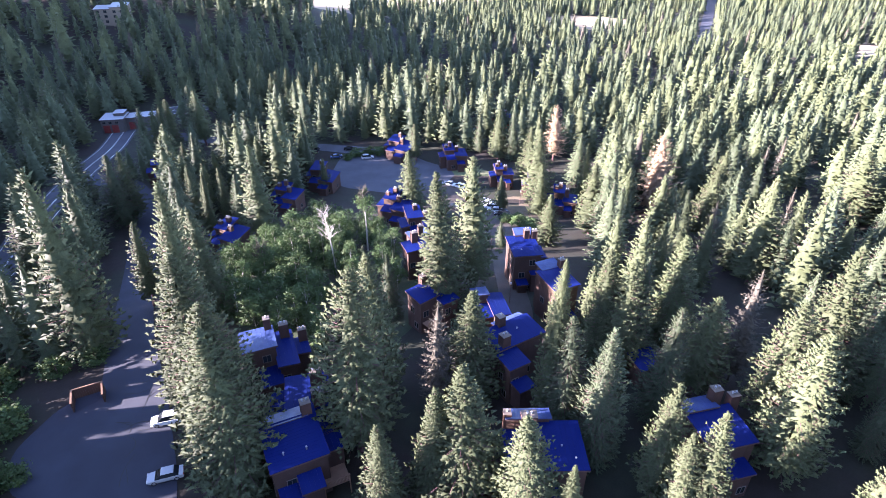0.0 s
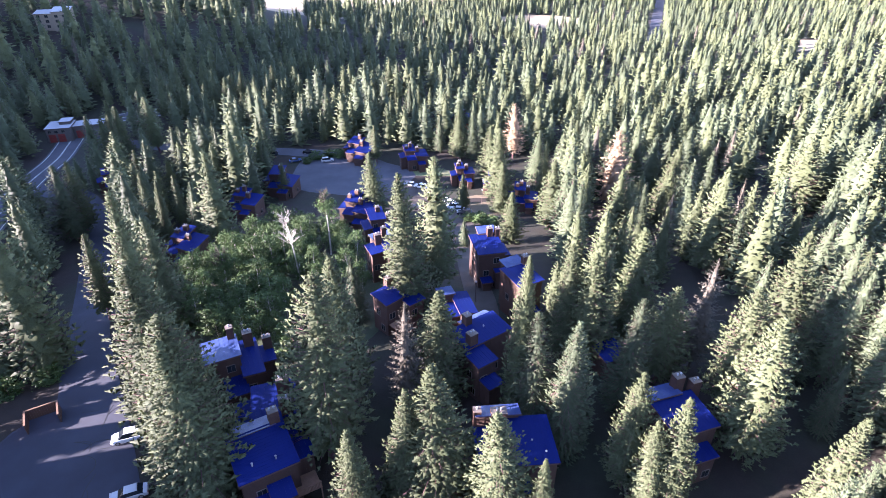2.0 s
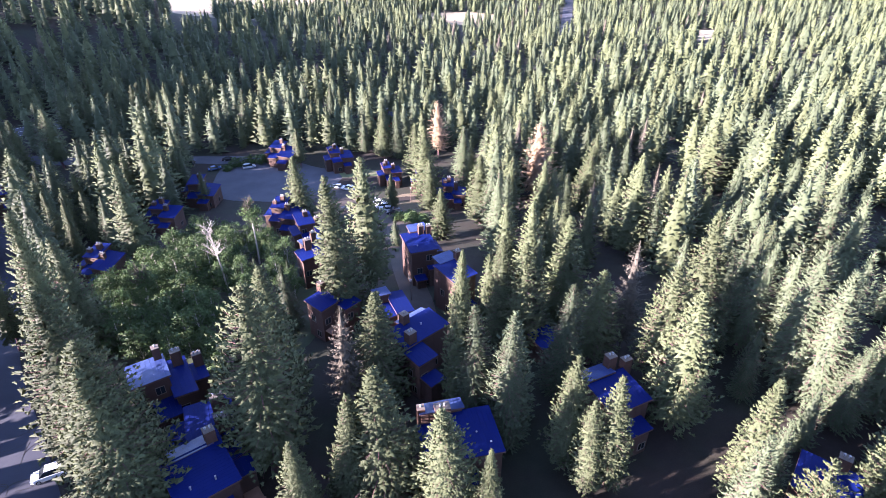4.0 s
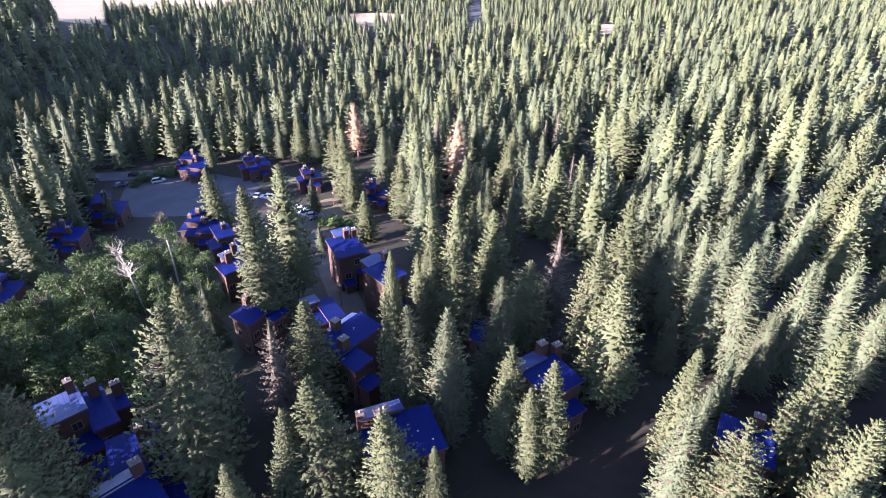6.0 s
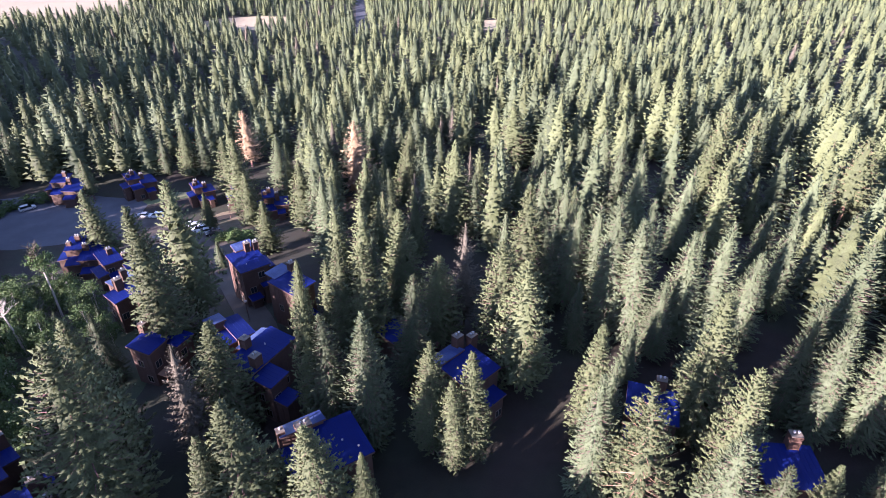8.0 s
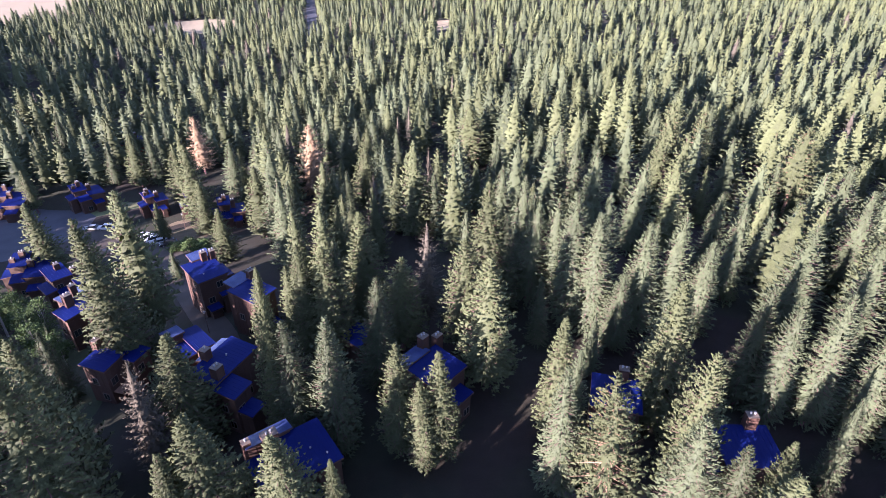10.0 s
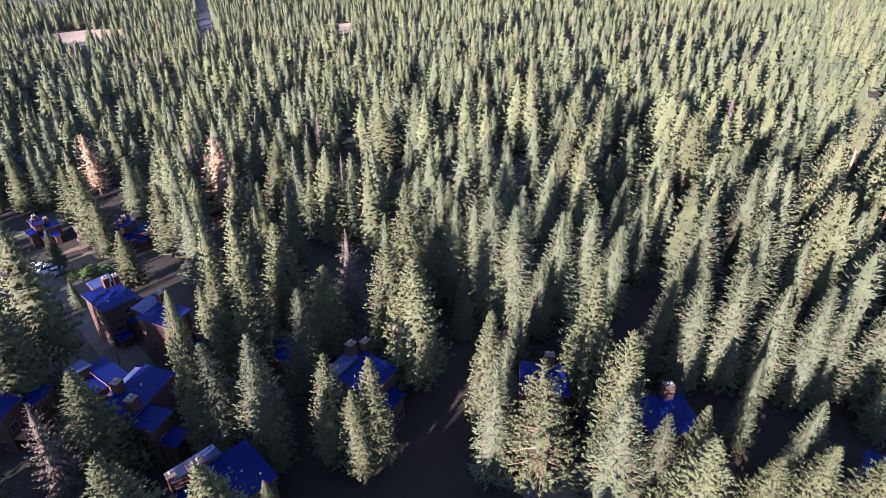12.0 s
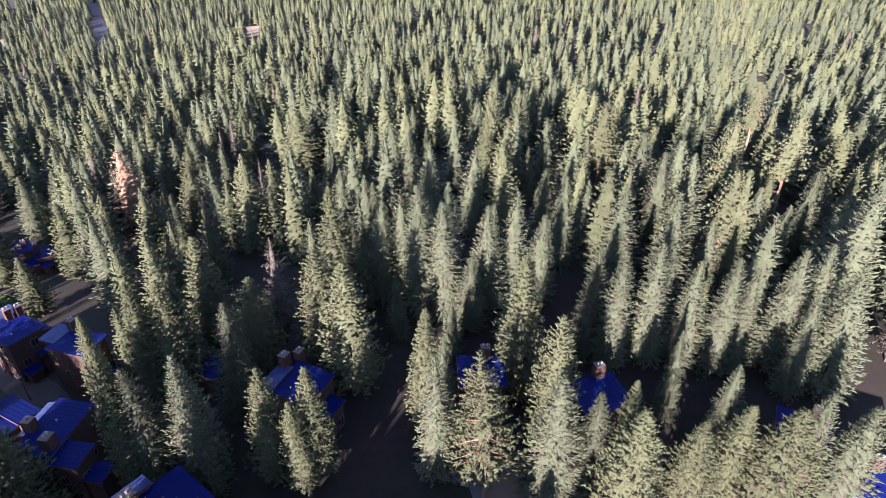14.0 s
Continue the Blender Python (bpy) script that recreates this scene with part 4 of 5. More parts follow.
volume(h, -0.6, 2.1, -6.2, -2.66, 4.8, 0.04, 0.10)
volume(h, 4.86, 7.0, -1.0, 2.6, 5.2, -0.05, 0.0)
chimney(h, 1.6, 2.2, 7.5, 11.0, 0.9, 0.9, 1)
chimney(h, 3.9, 1.8, 6, 9.6, 1.3, 1.0)
chimney(h, 6.6, 2.0, 3, 7.6, 1.2, 0.8)
h = house(BROWN + " under tall pines", 14.3, 49.5, 1, off=6)
volume(h, -2.2, 2.9, -3.6, 3.2, 7.6, 0, 0.06)
volume(h, -6.0, -0.6, 3.26, 5.0, 8.9, 0, -0.22, glaze=False, roof=SHEEN_ROOF)
volume(h, -6.4, -2.26, -2.6, 3.2, 6.4, 0.03, 0.06)
volume(h, -3.4, -0.6, -5.8, -3.66, 4.4, 0, 0.12)
chimney(h, -3.3, 3.0, 6, 10.0, 1.9, 1.2)
chimney(h, -6.0, 3.8, 5, 9.6, 0.9, 0.9, 1)
vent(h, 0.4, -0.4, 7.9)
vent(h, 1.8, -2.2, 7.8)
h = house(BROWN + " among dense firs", 35.5, 53.0, 14, off=6)
volume(h, -3.0, 3.2, -3.6, 2.0, 7.4, 0, 0.10)
volume(h, -3.0, 1.4, 2.06, 4.2, 8.3, 0, -0.2, glaze=False, roof=SHEEN_ROOF)
volume(h, -1.0, 2.0, -5.8, -3.66, 4.4, 0, 0.1)
chimney(h, 1.9, 3.4, 4, 10.2, 1.3, 1.1)
chimney(h, 4.2, 2.6, 0, 9.4, 1.3, 1.0)
h = house(BROWN + " beside the lane", 11.0, 71.2, 31, off=6)
volume(h, -4.4, 4.2, -2.2, 2.2, 7.8, 0.0, 0.10)
volume(h, -4.8, -1.5, -5.8, -2.26, 7.0, 0.0, 0.08)
volume(h, -1.2, 3.8, 2.26, 3.8, 8.1, 0, -0.3, glaze=False, roof=SHEEN_ROOF)
volume(h, -4.4, -2.0, -8.0, -5.86, 4.2, 0, 0.08)
chimney(h, -3.0, -1.7, 7, 10.0, 1.3, 1.2)
chimney(h, -1.0, 2.2, 7, 10.2, 1.1, 1.1, 1)
vent(h, 0.8, 0.2, 8.3)
h = house(BROWN + " half hidden by a pine", -2.2, 84.5, 38, off=4)
volume(h, -3.4, 0.2, -1.6, 2.4, 7.0, 0.05, 0.06)
volume(h, 0.26, 3.4, -3.4, 1.0, 6.2, -0.04, 0.06)
chimney(h, 0.2, 2.6, 3, 9.2, 1.2, 1.0, 1)
deck(h, -3.2, -0.2, -3.6, -1.7, 2.8)
h = house(BROWN + " half hidden by a pine", 8.2, 81.0, 12, off=4)
volume(h, 0.0, 2.6, -2.8, 3.0, 6.4, -0.08, 0.03)
volume(h, -3.0, -0.06, -2.0, 1.6, 5.4, 0.03, 0.06)
volume(h, -2.4, -0.06, 1.66, 4.0, 7.6, 0.0, -0.12, roof=SHEEN_ROOF)
h = house("tall three-storey " + BROWN, 16.9, 102.3, 8, off=6.5)
volume(h, -3.2, 2.2, -3.9, 3.2, 8.8, -0.01, 0.05)
volume(h, -1.2, 2.2, 3.26, 5.4, 9.5, 0, 0.12, glaze=False, roof=SHEEN_ROOF)
volume(h, 2.26, 4.0, -1.4, 3.0, 6.6, -0.1, 0)
volume(h, 0.2, 2.0, -5.0, -3.96, 4.9, 0, 0.1, glaze=False)
volume(h, -2.6, -0.8, -5.6, -3.96, 3.0, 0, 0.1, glaze=False)
chimney(h, 0.7, 2.4, 8, 11.2, 1.0, 0.9)
chimney(h, 2.3, 2.2, 6, 11.0, 1.0, 0.9)
vent(h, -1.4, -2.0, 9.0)
h = house("tall " + BROWN + ", end in sun", 20.8, 87.4, 24, off=6)
volume(h, -2.6, 2.2, -3.2, 2.8, 8.6, 0.0, 0.05)
volume(h, -1.4, 2.2, 2.86, 5.0, 9.0, 0, 0.10, glaze=False, roof=SHEEN_ROOF)
volume(h, -1.0, 0.9, -4.8, -3.26, 3.2, 0, 0.1, glaze=False)
chimney(h, 2.2, 2.4, 5, 10.8, 1.0, 0.9)
h = house(BROWN + " below a big pine", -4.8, 105.8, 22, off=5)
volume(h, -3.6, -0.4, -2.4, 1.2, 7.6, 0.06, 0.05)
volume(h, -0.34, 3.2, -3.4, 1.4, 8.0, -0.03, 0.08)
volume(h, -1.6, 3.0, 1.46, 4.4, 8.6, 0, -0.12, roof=SHEEN_ROOF)
chimney(h, -1.2, 0.6, 6, 10.4, 1.3, 1.1)
chimney(h, 0.6, 1.8, 6, 11.0, 0.9, 0.9, 1)


def cluster(label, x, y, yaw, seed, size=1.0, wall=SIDING):
    """A farther condominium: stepped blocks, each with its own pitched blue roof, and tall chimneys."""
    q = random.Random(seed)
    ob = house(label, x, y, yaw, off=7.5 * size)
    w, d, top = 3.0 * size * q.uniform(0.9, 1.15), 3.2 * size * q.uniform(0.9, 1.15), 6.4 * q.uniform(0.95, 1.1)
    volume(ob, -w, 0.6, -0.4, d + 1.4, top, q.uniform(-0.05, 0.05), q.uniform(0.06, 0.16), wall=wall)
    volume(ob, 0.66, w + 2.0, -d, d, top - q.uniform(0.8, 2.0), q.uniform(-0.12, -0.04), q.uniform(0.03, 0.12), wall=wall)
    volume(ob, -w - 1.8, -w - 0.06, -1.0, d, top - 2.2, 0.14, 0.04, wall=wall)
    volume(ob, -w + 0.4, 0.6, -3.4, -0.46, top - q.uniform(2.4, 3.4), 0.02, 0.18, wall=wall)
    volume(ob, 1.2, w + 0.6, -d - 2.2, -d - 0.06, 3.0, 0.0, 0.15, wall=wall, glaze=False)
    chimney(ob, -0.6, d - 0.4, 6, top + 1.9, 1.0, 0.85)
    chimney(ob, 1.5, 0.4, 5, top + 0.9, 1.0, 0.85)
    if q.random() < 0.6:
        chimney(ob, -w + 0.6, 1.4, 6, top + 1.3, 0.9, 0.8, 1)
    return ob


cluster(BROWN + " by the parking lot", -14.0, 147.0, -18, 1)
cluster(BROWN + " behind a slim pine", -6.0, 131.5, 15, 2, 0.9)
cluster(BROWN + " by the thicket", -54.5, 126.5, -20, 3, 0.95)
cluster(BROWN + " by the thicket", -48.5, 161.0, -15, 4, 1.0)
cluster(BROWN + " by the street", -40.8, 178.0, -12, 5, 1.05)
cluster(BROWN + " across the parking lot", -17.0, 206.5, -22, 6, 1.1)
cluster(BROWN + " across the parking lot", 3.4, 197.5, 10, 7, 0.95)
cluster(BROWN + ", walls in low sun", 19.5, 181.0, 6, 8, 0.62)
cluster(BROWN + ", walls in low sun", 29.5, 172.5, -5, 9, 0.62)
cluster(BROWN + " between the pines", 35.5, 157.0, -12, 10, 0.75)
cluster(BROWN + " below the road", -96.0, 182.5, 25, 11, 0.75)
h = house(BROWN + " hidden in fir shade", 54.0, 34.2, -50, off=6)
volume(h, -3.2, 3.2, -2.6, 3.0, 6.2, 0.0, 0.08)
volume(h, -3.0, 0.2, -5.2, -2.66, 4.2, 0.0, 0.12)
chimney(h, 0.8, 3.0, 4, 8.8, 1.3, 1.0)
h = house(BROWN + " behind sunlit pines", 60.4, 18.6, -36, off=6)
volume(h, -3.4, 3.6, -2.8, 3.0, 6.2, -0.02, 0.08)
volume(h, -5.4, -3.46, -2.0, 2.4, 4.2, 0.05, 0.05)
chimney(h, 1.4, 3.0, 4, 9.0, 1.3, 1.1)
vent(h, 0.2, -0.6, 6.6)
deck(h, -3.4, 0.6, -4.6, -2.86, 2.6)
h = house(BROWN + " hidden in fir shade", 70.0, -5.5, -80, off=5)
volume(h, -3.0, 3.0, -2.6, 2.8, 6.0, 0.0, 0.08)
chimney(h, 1.2, 2.6, 4, 8.6, 1.2, 1.0)
h = house(BROWN + " and pale eaves", 66.8, -15.0, -76, off=6)
volume(h, -4.0, 3.4, -2.4, 2.6, 6.0, 0.0, 0.12)
volume(h, -4.0, 3.4, -4.8, -2.46, 4.4, 0.0, 0.12)
chimney(h, -1.2, 2.4, 4, 8.4, 1.2, 1.0)
for y0, y1, zz in ((-2.72, -2.60, 6.16), (-5.12, -5.0, 4.34)):
    bm = bmesh.new()
    box(bm, -4.36, 3.76, y0 - 0.1, y1 - 0.1, zz - 0.2, zz)
    part("eaves_board", bm, CAP, h, "pale eaves board")
h = house("small " + BROWN + " in fir shade", 32.0, 69.5, 20, off=1.5)
volume(h, -2.0, 2.0, -1.8, 1.8, 3.8, 0.0, 0.1)
cluster("far house with rust-red walls in the forest", 26.0, 250.0, 5, 18, 0.8, RUST_WALL)

h = house("grey low building with pale flat roofs and red doors", -136.0, 241.0, 10, "service_building", 15)
volume(h, -9.0, 0.0, -3.0, 6.0, 5.6, 0.0, 0.02, roof=WHITE_ROOF, wall=GREY_SIDING, glaze=False)
volume(h, 0.06, 12.0, 0.0, 7.0, 5.0, 0.03, 0.0, roof=WHITE_ROOF, wall=GREY_SIDING, glaze=False)
volume(h, -4.5, -0.5, 1.0, 6.0, 7.0, 0.0, 0.0, roof=WHITE_ROOF, wall=GREY_SIDING, glaze=False)
for x, y in ((-7.0, -3.0), (-3.6, -3.0), (2.4, 0.0), (5.6, 0.0)):
    bm = bmesh.new()
    for k in range(5):
        box(bm, x - 1.3, x + 1.3, y - 0.08, y + 0.02, 0.05 + k * 0.66, 0.68 + k * 0.66)
    part("garage_door", bm, RED_DOOR, h, "red panelled garage door")
for x in (-7.6, -5.2, -2.6):
    window(h, None, x, -3.02, 4.4, 1.2, 0.9, 0)
h = house("beige three-storey apartment block on the dark wooded slope", -193.4, 362.3, 12, "apartment_building", 13)
volume(h, -9.0, -0.06, -4.0, 5.0, 8.0, 0.0, 0.10, roof=WHITE_ROOF, wall=BEIGE, glaze=False)
volume(h, 0.0, 9.0, -5.0, 5.0, 9.0, 0.0, 0.12, roof=WHITE_ROOF, wall=BEIGE, glaze=False)
for x, y in ((-7.0, -4.02), (-3.0, -4.02), (2.2, -5.02), (6.2, -5.02)):
    for z in (1.4, 4.2, 6.8):
        window(h, None, x, y, z, 1.6, 1.4, 0)


# ---- cars ----
def car(x, y, yaw, paint, suv=False):
    """Parked car: lofted body, glasshouse, wheels and lamps."""
    kind = "parked " + paint + (" sport utility car" if suv else " sedan")
    ob = new("car")
    ob.matrix_basis = pose(x, y, ground(x, y) + 0.12, 0, 0, yaw)
    tagged(ob, kind + " on the asphalt", "car", group="parked cars")
    hgt, roofz = (0.98, 1.72) if suv else (0.86, 1.45)
    bm = bmesh.new()
    prof = [(-2.30, 0.35, 0.72), (-2.2, 0.28, hgt), (-1.2, 0.25, hgt + 0.04), (0.9, 0.25, hgt + 0.02), (1.9, 0.26, hgt - 0.1), (2.3, 0.35, 0.66)]
    rings = []
    for px, lo, hi in prof:
        hw = 0.9 - 0.10 * (abs(px) > 2.2)
        rings.append([bm.verts.new((px, s * hw * k, z)) for s, k, z in ((-1, 0.94, lo), (-1, 1.0, lo + 0.25), (-1, 0.97, hi - 0.08), (-1, 0.86, hi), (1, 0.86, hi), (1, 0.97, hi - 0.08), (1, 1.0, lo + 0.25), (1, 0.94, lo))])
    for a, b in zip(rings, rings[1:]):
        for i in range(8):
            j = (i + 1) % 8
            bm.faces.new((a[i], a[j], b[j], b[i]))
    bm.faces.new(rings[0])
    bm.faces.new(rings[-1][::-1])
    bmesh.ops.recalc_face_normals(bm, faces=bm.faces[:])
    body = part("body", bm, CAR_PAINT[paint], ob)
    back = -2.0 if suv else -1.75
    for nm, mat, z0, z1, in_ in (("glasshouse", GLASS, hgt - 0.02, roofz - 0.06, 0.0), ("roof", CAR_PAINT[paint], roofz - 0.07, roofz, 0.02)):
        bm = bmesh.new()
        k0, k1 = (0.0, 0.5) if nm == "glasshouse" else (0.5, 0.62)
        lo = [(back, 0.82), (1.25, 0.82)]
        hi = [(back + (0.25 if suv else 0.62), 0.64), (0.42, 0.64)]
        if nm == "roof":
            lo = [(hi[0][0] - 0.03, 0.67), (hi[1][0] + 0.03, 0.67)]
            hi = [(hi[0][0] + 0.1, 0.58), (hi[1][0] - 0.1, 0.58)]
        vs = [bm.verts.new((px, s * w, z)) for z, pr in ((z0, lo), (z1, hi)) for px, w, s in ((pr[0][0], pr[0][1], -1), (pr[1][0], pr[1][1], -1), (pr[1][0], pr[1][1], 1), (pr[0][0], pr[0][1], 1))]
        for f in ((3, 2, 1, 0), (4, 5, 6, 7), (0, 1, 5, 4), (1, 2, 6, 5), (2, 3, 7, 6), (3, 0, 4, 7)):
            bm.faces.new([vs[i] for i in f])
        part(nm, bm, mat, ob)
    for px in (-1.4, 1.4):
        for s in (-1, 1):
            bm = bmesh.new()
            tube(bm, (px, s * 0.70, 0.33), (px, s * 0.92, 0.33), 0.33, 0.33, 14)
            wheel = part("wheel", bm, TYRE, ob)
            bm = bmesh.new()
            tube(bm, (px, s * 0.9, 0.33), (px, s * 0.935, 0.33), 0.21, 0.19, 12)
            part("rim", bm, CHROME, wheel)
    for s in (-1, 1):
        for px, mat, nm in ((2.2, LAMP_GLASS, "headlight"), (-2.28, TAIL_GLASS, "tail_light")):
            bm = bmesh.new()
            box(bm, px - 0.06, px + 0.09, s * 0.62 - 0.16, s * 0.62 + 0.16, 0.62, 0.76)
            part(nm, bm, mat, ob)
    return ob


car(-36.9, 50.6, 198, "silver")
car(-40.6, 60.3, 195, "white", True)
for x, y, a, p, s in ((12.2, 165.5, 172, "white", False), (13.4, 162.2, 172, "white", True), (14.6, 159.0, 172, "white", True), (15.6, 156.0, 172, "silver", False), (17.4, 152.4, 172, "black", True),
                      (2.0, 181.5, 150, "silver", False), (5.4, 179.0, 150, "white", True), (-10.0, 169.0, 60, "white", True), (2.6, 158.5, 170, "black", False),
                      (-28.5, 205.2, 15, "silver", True), (-36.5, 214.5, 0, "black", False), (-49.0, 212.5, 90, "black", True), (-40.5, 206.0, 20, "blue", False)):
    car(x, y, a, p, s)

# ---- enclosure, small things ----
ob = new("bin_enclosure")
ob.matrix_basis = pose(-55.0, 65.2, ground(-55.0, 65.2), 0, 0, 28)
tagged(ob, "three-sided timber bin enclosure with a worn top rail beside the driveway", "enclosure")
for x0, x1, y0, y1 in ((-2.2, 2.2, 1.5, 1.68), (-2.2, -2.02, -1.6, 1.5), (2.02, 2.2, -1.6, 1.5)):
    bm = bmesh.new()
    n = int(max(x1 - x0, y1 - y0) / 0.3)
    for k in range(n):
        if x1 - x0 > 1:
            box(bm, x0 + (x1 - x0) * k / n + 0.01, x0 + (x1 - x0) * (k + 1) / n - 0.01, y0, y1, -0.3, 1.9)
        else:
            box(bm, x0, x1, y0 + (y1 - y0) * k / n + 0.01, y0 + (y1 - y0) * (k + 1) / n - 0.01, -0.3, 1.9)
    w = part("boarded_side", bm, SIDING, ob)
    bm = bmesh.new()
    box(bm, x0 - 0.04, x1 + 0.04, y0 - 0.02, y1 + 0.02, 1.9, 2.0)
    part("top_rail", bm, WOOD, w, "worn timber top rail")
bm = bmesh.new()
slab(bm, -2.0, 2.0, -2.6, 1.5, 0.14, 0.5)
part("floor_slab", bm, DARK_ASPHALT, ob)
OFF.append((-54, 64, 5))


def utility_box(x, y, yaw):
    ob = new("utility_box")
    ob.matrix_basis = pose(x, y, ground(x, y) + 0.04, 0, 0, yaw)
    tagged(ob, "small dark utility box with a pale lid on bare soil", "utility box")
    bm = bmesh.new()
    box(bm, -0.5, 0.5, -0.4, 0.4, -0.2, 0.85)
    part("cabinet", bm, GREY_SIDING, ob)
    bm = bmesh.new()
    slab(bm, -0.58, 0.58, -0.48, 0.48, 0.95, 0.1, 0, 0.1)
    part("lid", bm, CAP, ob)


utility_box(46.0, 22.0, -40)


def lamp_post(x, y, hgt=4.5):
    ob = new("lamp_post")
    ob.matrix_basis = pose(x, y, ground(x, y) + 0.05)
    tagged(ob, "slim dark lamp post beside the lane", "lamp post", group="lamp posts")
    bm = bmesh.new()
    tube(bm, (0, 0, -0.3), (0, 0, hgt), 0.08, 0.05, 8)
    part("pole", bm, FASCIA, ob)
    bm = bmesh.new()
    tube(bm, (0, 0, hgt), (0, 0, hgt + 0.35), 0.14, 0.2, 8)
    tube(bm, (0, 0, hgt + 0.35), (0, 0, hgt + 0.45), 0.26, 0.06, 8)
    part("lantern", bm, CAP, ob)


lamp_post(13.0, 92.0)
lamp_post(11.5, 119.0)
lamp_post(24.0, 163.0)


# ---- aspen thicket and shrubs ----
thick = random.Random(8)


def inside(poly, x, y):
    hit = False
    for (x0, y0), (x1, y1) in zip(poly, poly[1:] + poly[:1]):
        if (y0 > y) != (y1 > y) and x < x0 + (y - y0) / (y1 - y0) * (x1 - x0):
            hit = not hit
    return hit


THICKET = [(-50, 112), (-40, 142), (-16, 132), (-9, 112), (-9, 88), (-14, 72), (-22, 76), (-34, 80), (-46, 96)]
spots = []
for n in range(900):
    x, y = thick.uniform(-52, -6), thick.uniform(70, 144)
    if inside(THICKET, x, y) and all((x - a) ** 2 + (y - b) ** 2 > 3.0 ** 2 for a, b in spots) and all((x - a) ** 2 + (y - b) ** 2 > (r + 0.5) ** 2 for a, b, r in OFF) \
            and all((x - a) ** 2 + (y - b) ** 2 > (0.7 * r) ** 2 for a, b, r in TREES) \
            and all(abs(x * b - y * a) / math.hypot(a, b) > 2.6 or math.hypot(x, y) > math.hypot(a, b) for a, b in ((-23, 103.8), (-18.4, 121.1))):
        spots.append((x, y))
        hh = thick.uniform(5, 10.5)
        tree("aspen", x, y, hh, hh * thick.uniform(0.45, 0.65))
for x, y, hh in ((-26.5, 83, 9), (-17, 90, 8)):
    tree("aspen", x, y, hh, hh * 0.45)
for x, y, hh, w in ((-33, 208, 3.0, 6), (-28, 211, 2.6, 5), (-24, 209, 3.2, 5), (-20, 209, 3, 5), (-36, 204, 2.2, 4), (18, 146, 2.2, 4.5), (21, 143, 2.6, 5), (24, 142, 2.4, 5),
                    (10, 126, 2.5, 4), (-63.5, 60, 3.5, 6), (-66, 55, 4, 6), (-62, 52, 3, 5), (-68, 62, 4, 6), (-60, 47, 3.5, 6), (-57, 50, 2.5, 4), (-72, 70, 4, 6), (-65, 73, 3, 5), (-60, 76, 3, 5), (21.5, 148, 2, 4), (45, 18.5, 1.6, 2.6), (43.5, 30.5, 1.8, 3)):
    tree("shrub", x, y, hh, w)

for n in range(14):
    x, y = thick.uniform(-46, -10), thick.uniform(76, 138)
    if inside(THICKET, x, y):
        tree("mid_fir", x, y, thick.uniform(4.5, 8), thick.uniform(2.2, 3.4), "young pointed fir in the aspen thicket")


def bare_tree(x, y, hgt, lean_x, lean_y, seed, leaves=0):
    """Dead aspen: a long pale leaning trunk with a broom of bare grey twigs at its top."""
    q = random.Random(seed)
    ob = new("bare_aspen_tree")
    ob.matrix_basis = pose(x, y, ground(x, y))
    tagged(ob, "tall leaning aspen with a pale bare trunk" if leaves else "dead leaning aspen with pale trunk and bare twigs", "dead tree")
    bm = bmesh.new()
    pts = [Vector((lean_x * s + 0.25 * math.sin(3 * s), lean_y * s, hgt * s)) for s in (-0.03, 0.2, 0.45, 0.7, 0.9, 1.0)]
    for i, (p0, p1) in enumerate(zip(pts, pts[1:])):
        tube(bm, p0, p1, 0.24 - 0.04 * i, 0.20 - 0.04 * i, 7)
    part("trunk", bm, PALE_BARK, ob, "pale bare trunk")
    bm = bmesh.new()
    for n in range(46):
        s = q.uniform(0.62, 1.0)
        p0 = Vector((lean_x * s, lean_y * s, hgt * s))
        a, ln = q.uniform(0, 6.28), q.uniform(0.8, 2.2) * (1.25 - s)* 2.2 + 0.5
        p1 = p0 + Vector((math.cos(a) * ln * 0.6, math.sin(a) * ln * 0.6, ln * q.uniform(0.3, 0.9)))
        tube(bm, p0, p1, 0.06, 0.035, 4)
        for k in range(4):
            p2 = p1 + Vector((q.gauss(0, 0.5), q.gauss(0, 0.5), q.uniform(0.1, 0.8)))
            tube(bm, p0.lerp(p1, q.uniform(0.5, 1)), p2, 0.035, 0.018, 3)
    part("twig_broom", bm, SNAG if leaves else PALE_BARK, ob)
    if leaves:
        crown, _ = leafy_crown(seed, hgt, 2.4, 26, 40, 0.2, low=0.68)
        v, t, nn = rounded(*crown)
        child = new("crown", mesh_np("crown", v + np.array((lean_x * 0.9, lean_y * 0.9, 0.2)), t, ASPEN, nn))
        child.parent = ob


bare_tree(-22.8, 103.8, 16.2, -1.2, -0.5, 1, 0)
bare_tree(-18.4, 121.1, 16.5, -0.3, 0.2, 2, 1)
bare_tree(-37.6, 101.0, 10.2, 0.7, 0.2, 3, 1)

# ---- wild forest ----
ROAD_LINES = [([(-20, -30), (-34, 20), (-42, 48), (-49, 66), (-57, 83), (-70, 110), (-84, 140), (-96, 168), (-128, 190)], 8.5),
              (highway, 9.0), ([(-134, 240), (-96, 227), (-44, 217), (-24, 212)], 8.0),
              ([(-14, 196), (3, 172), (15, 145), (14, 102), (13, 78)], 9.0), ([(190, 441), (230, 534), (325, 755)], 6.5)]
CLEAR = [(-20, 195, 24), (25, 160, 13), (10, 190, 9), (-150, 930, 255), (143, 615, 40), (296, 419, 22), (300, 45, 13)]


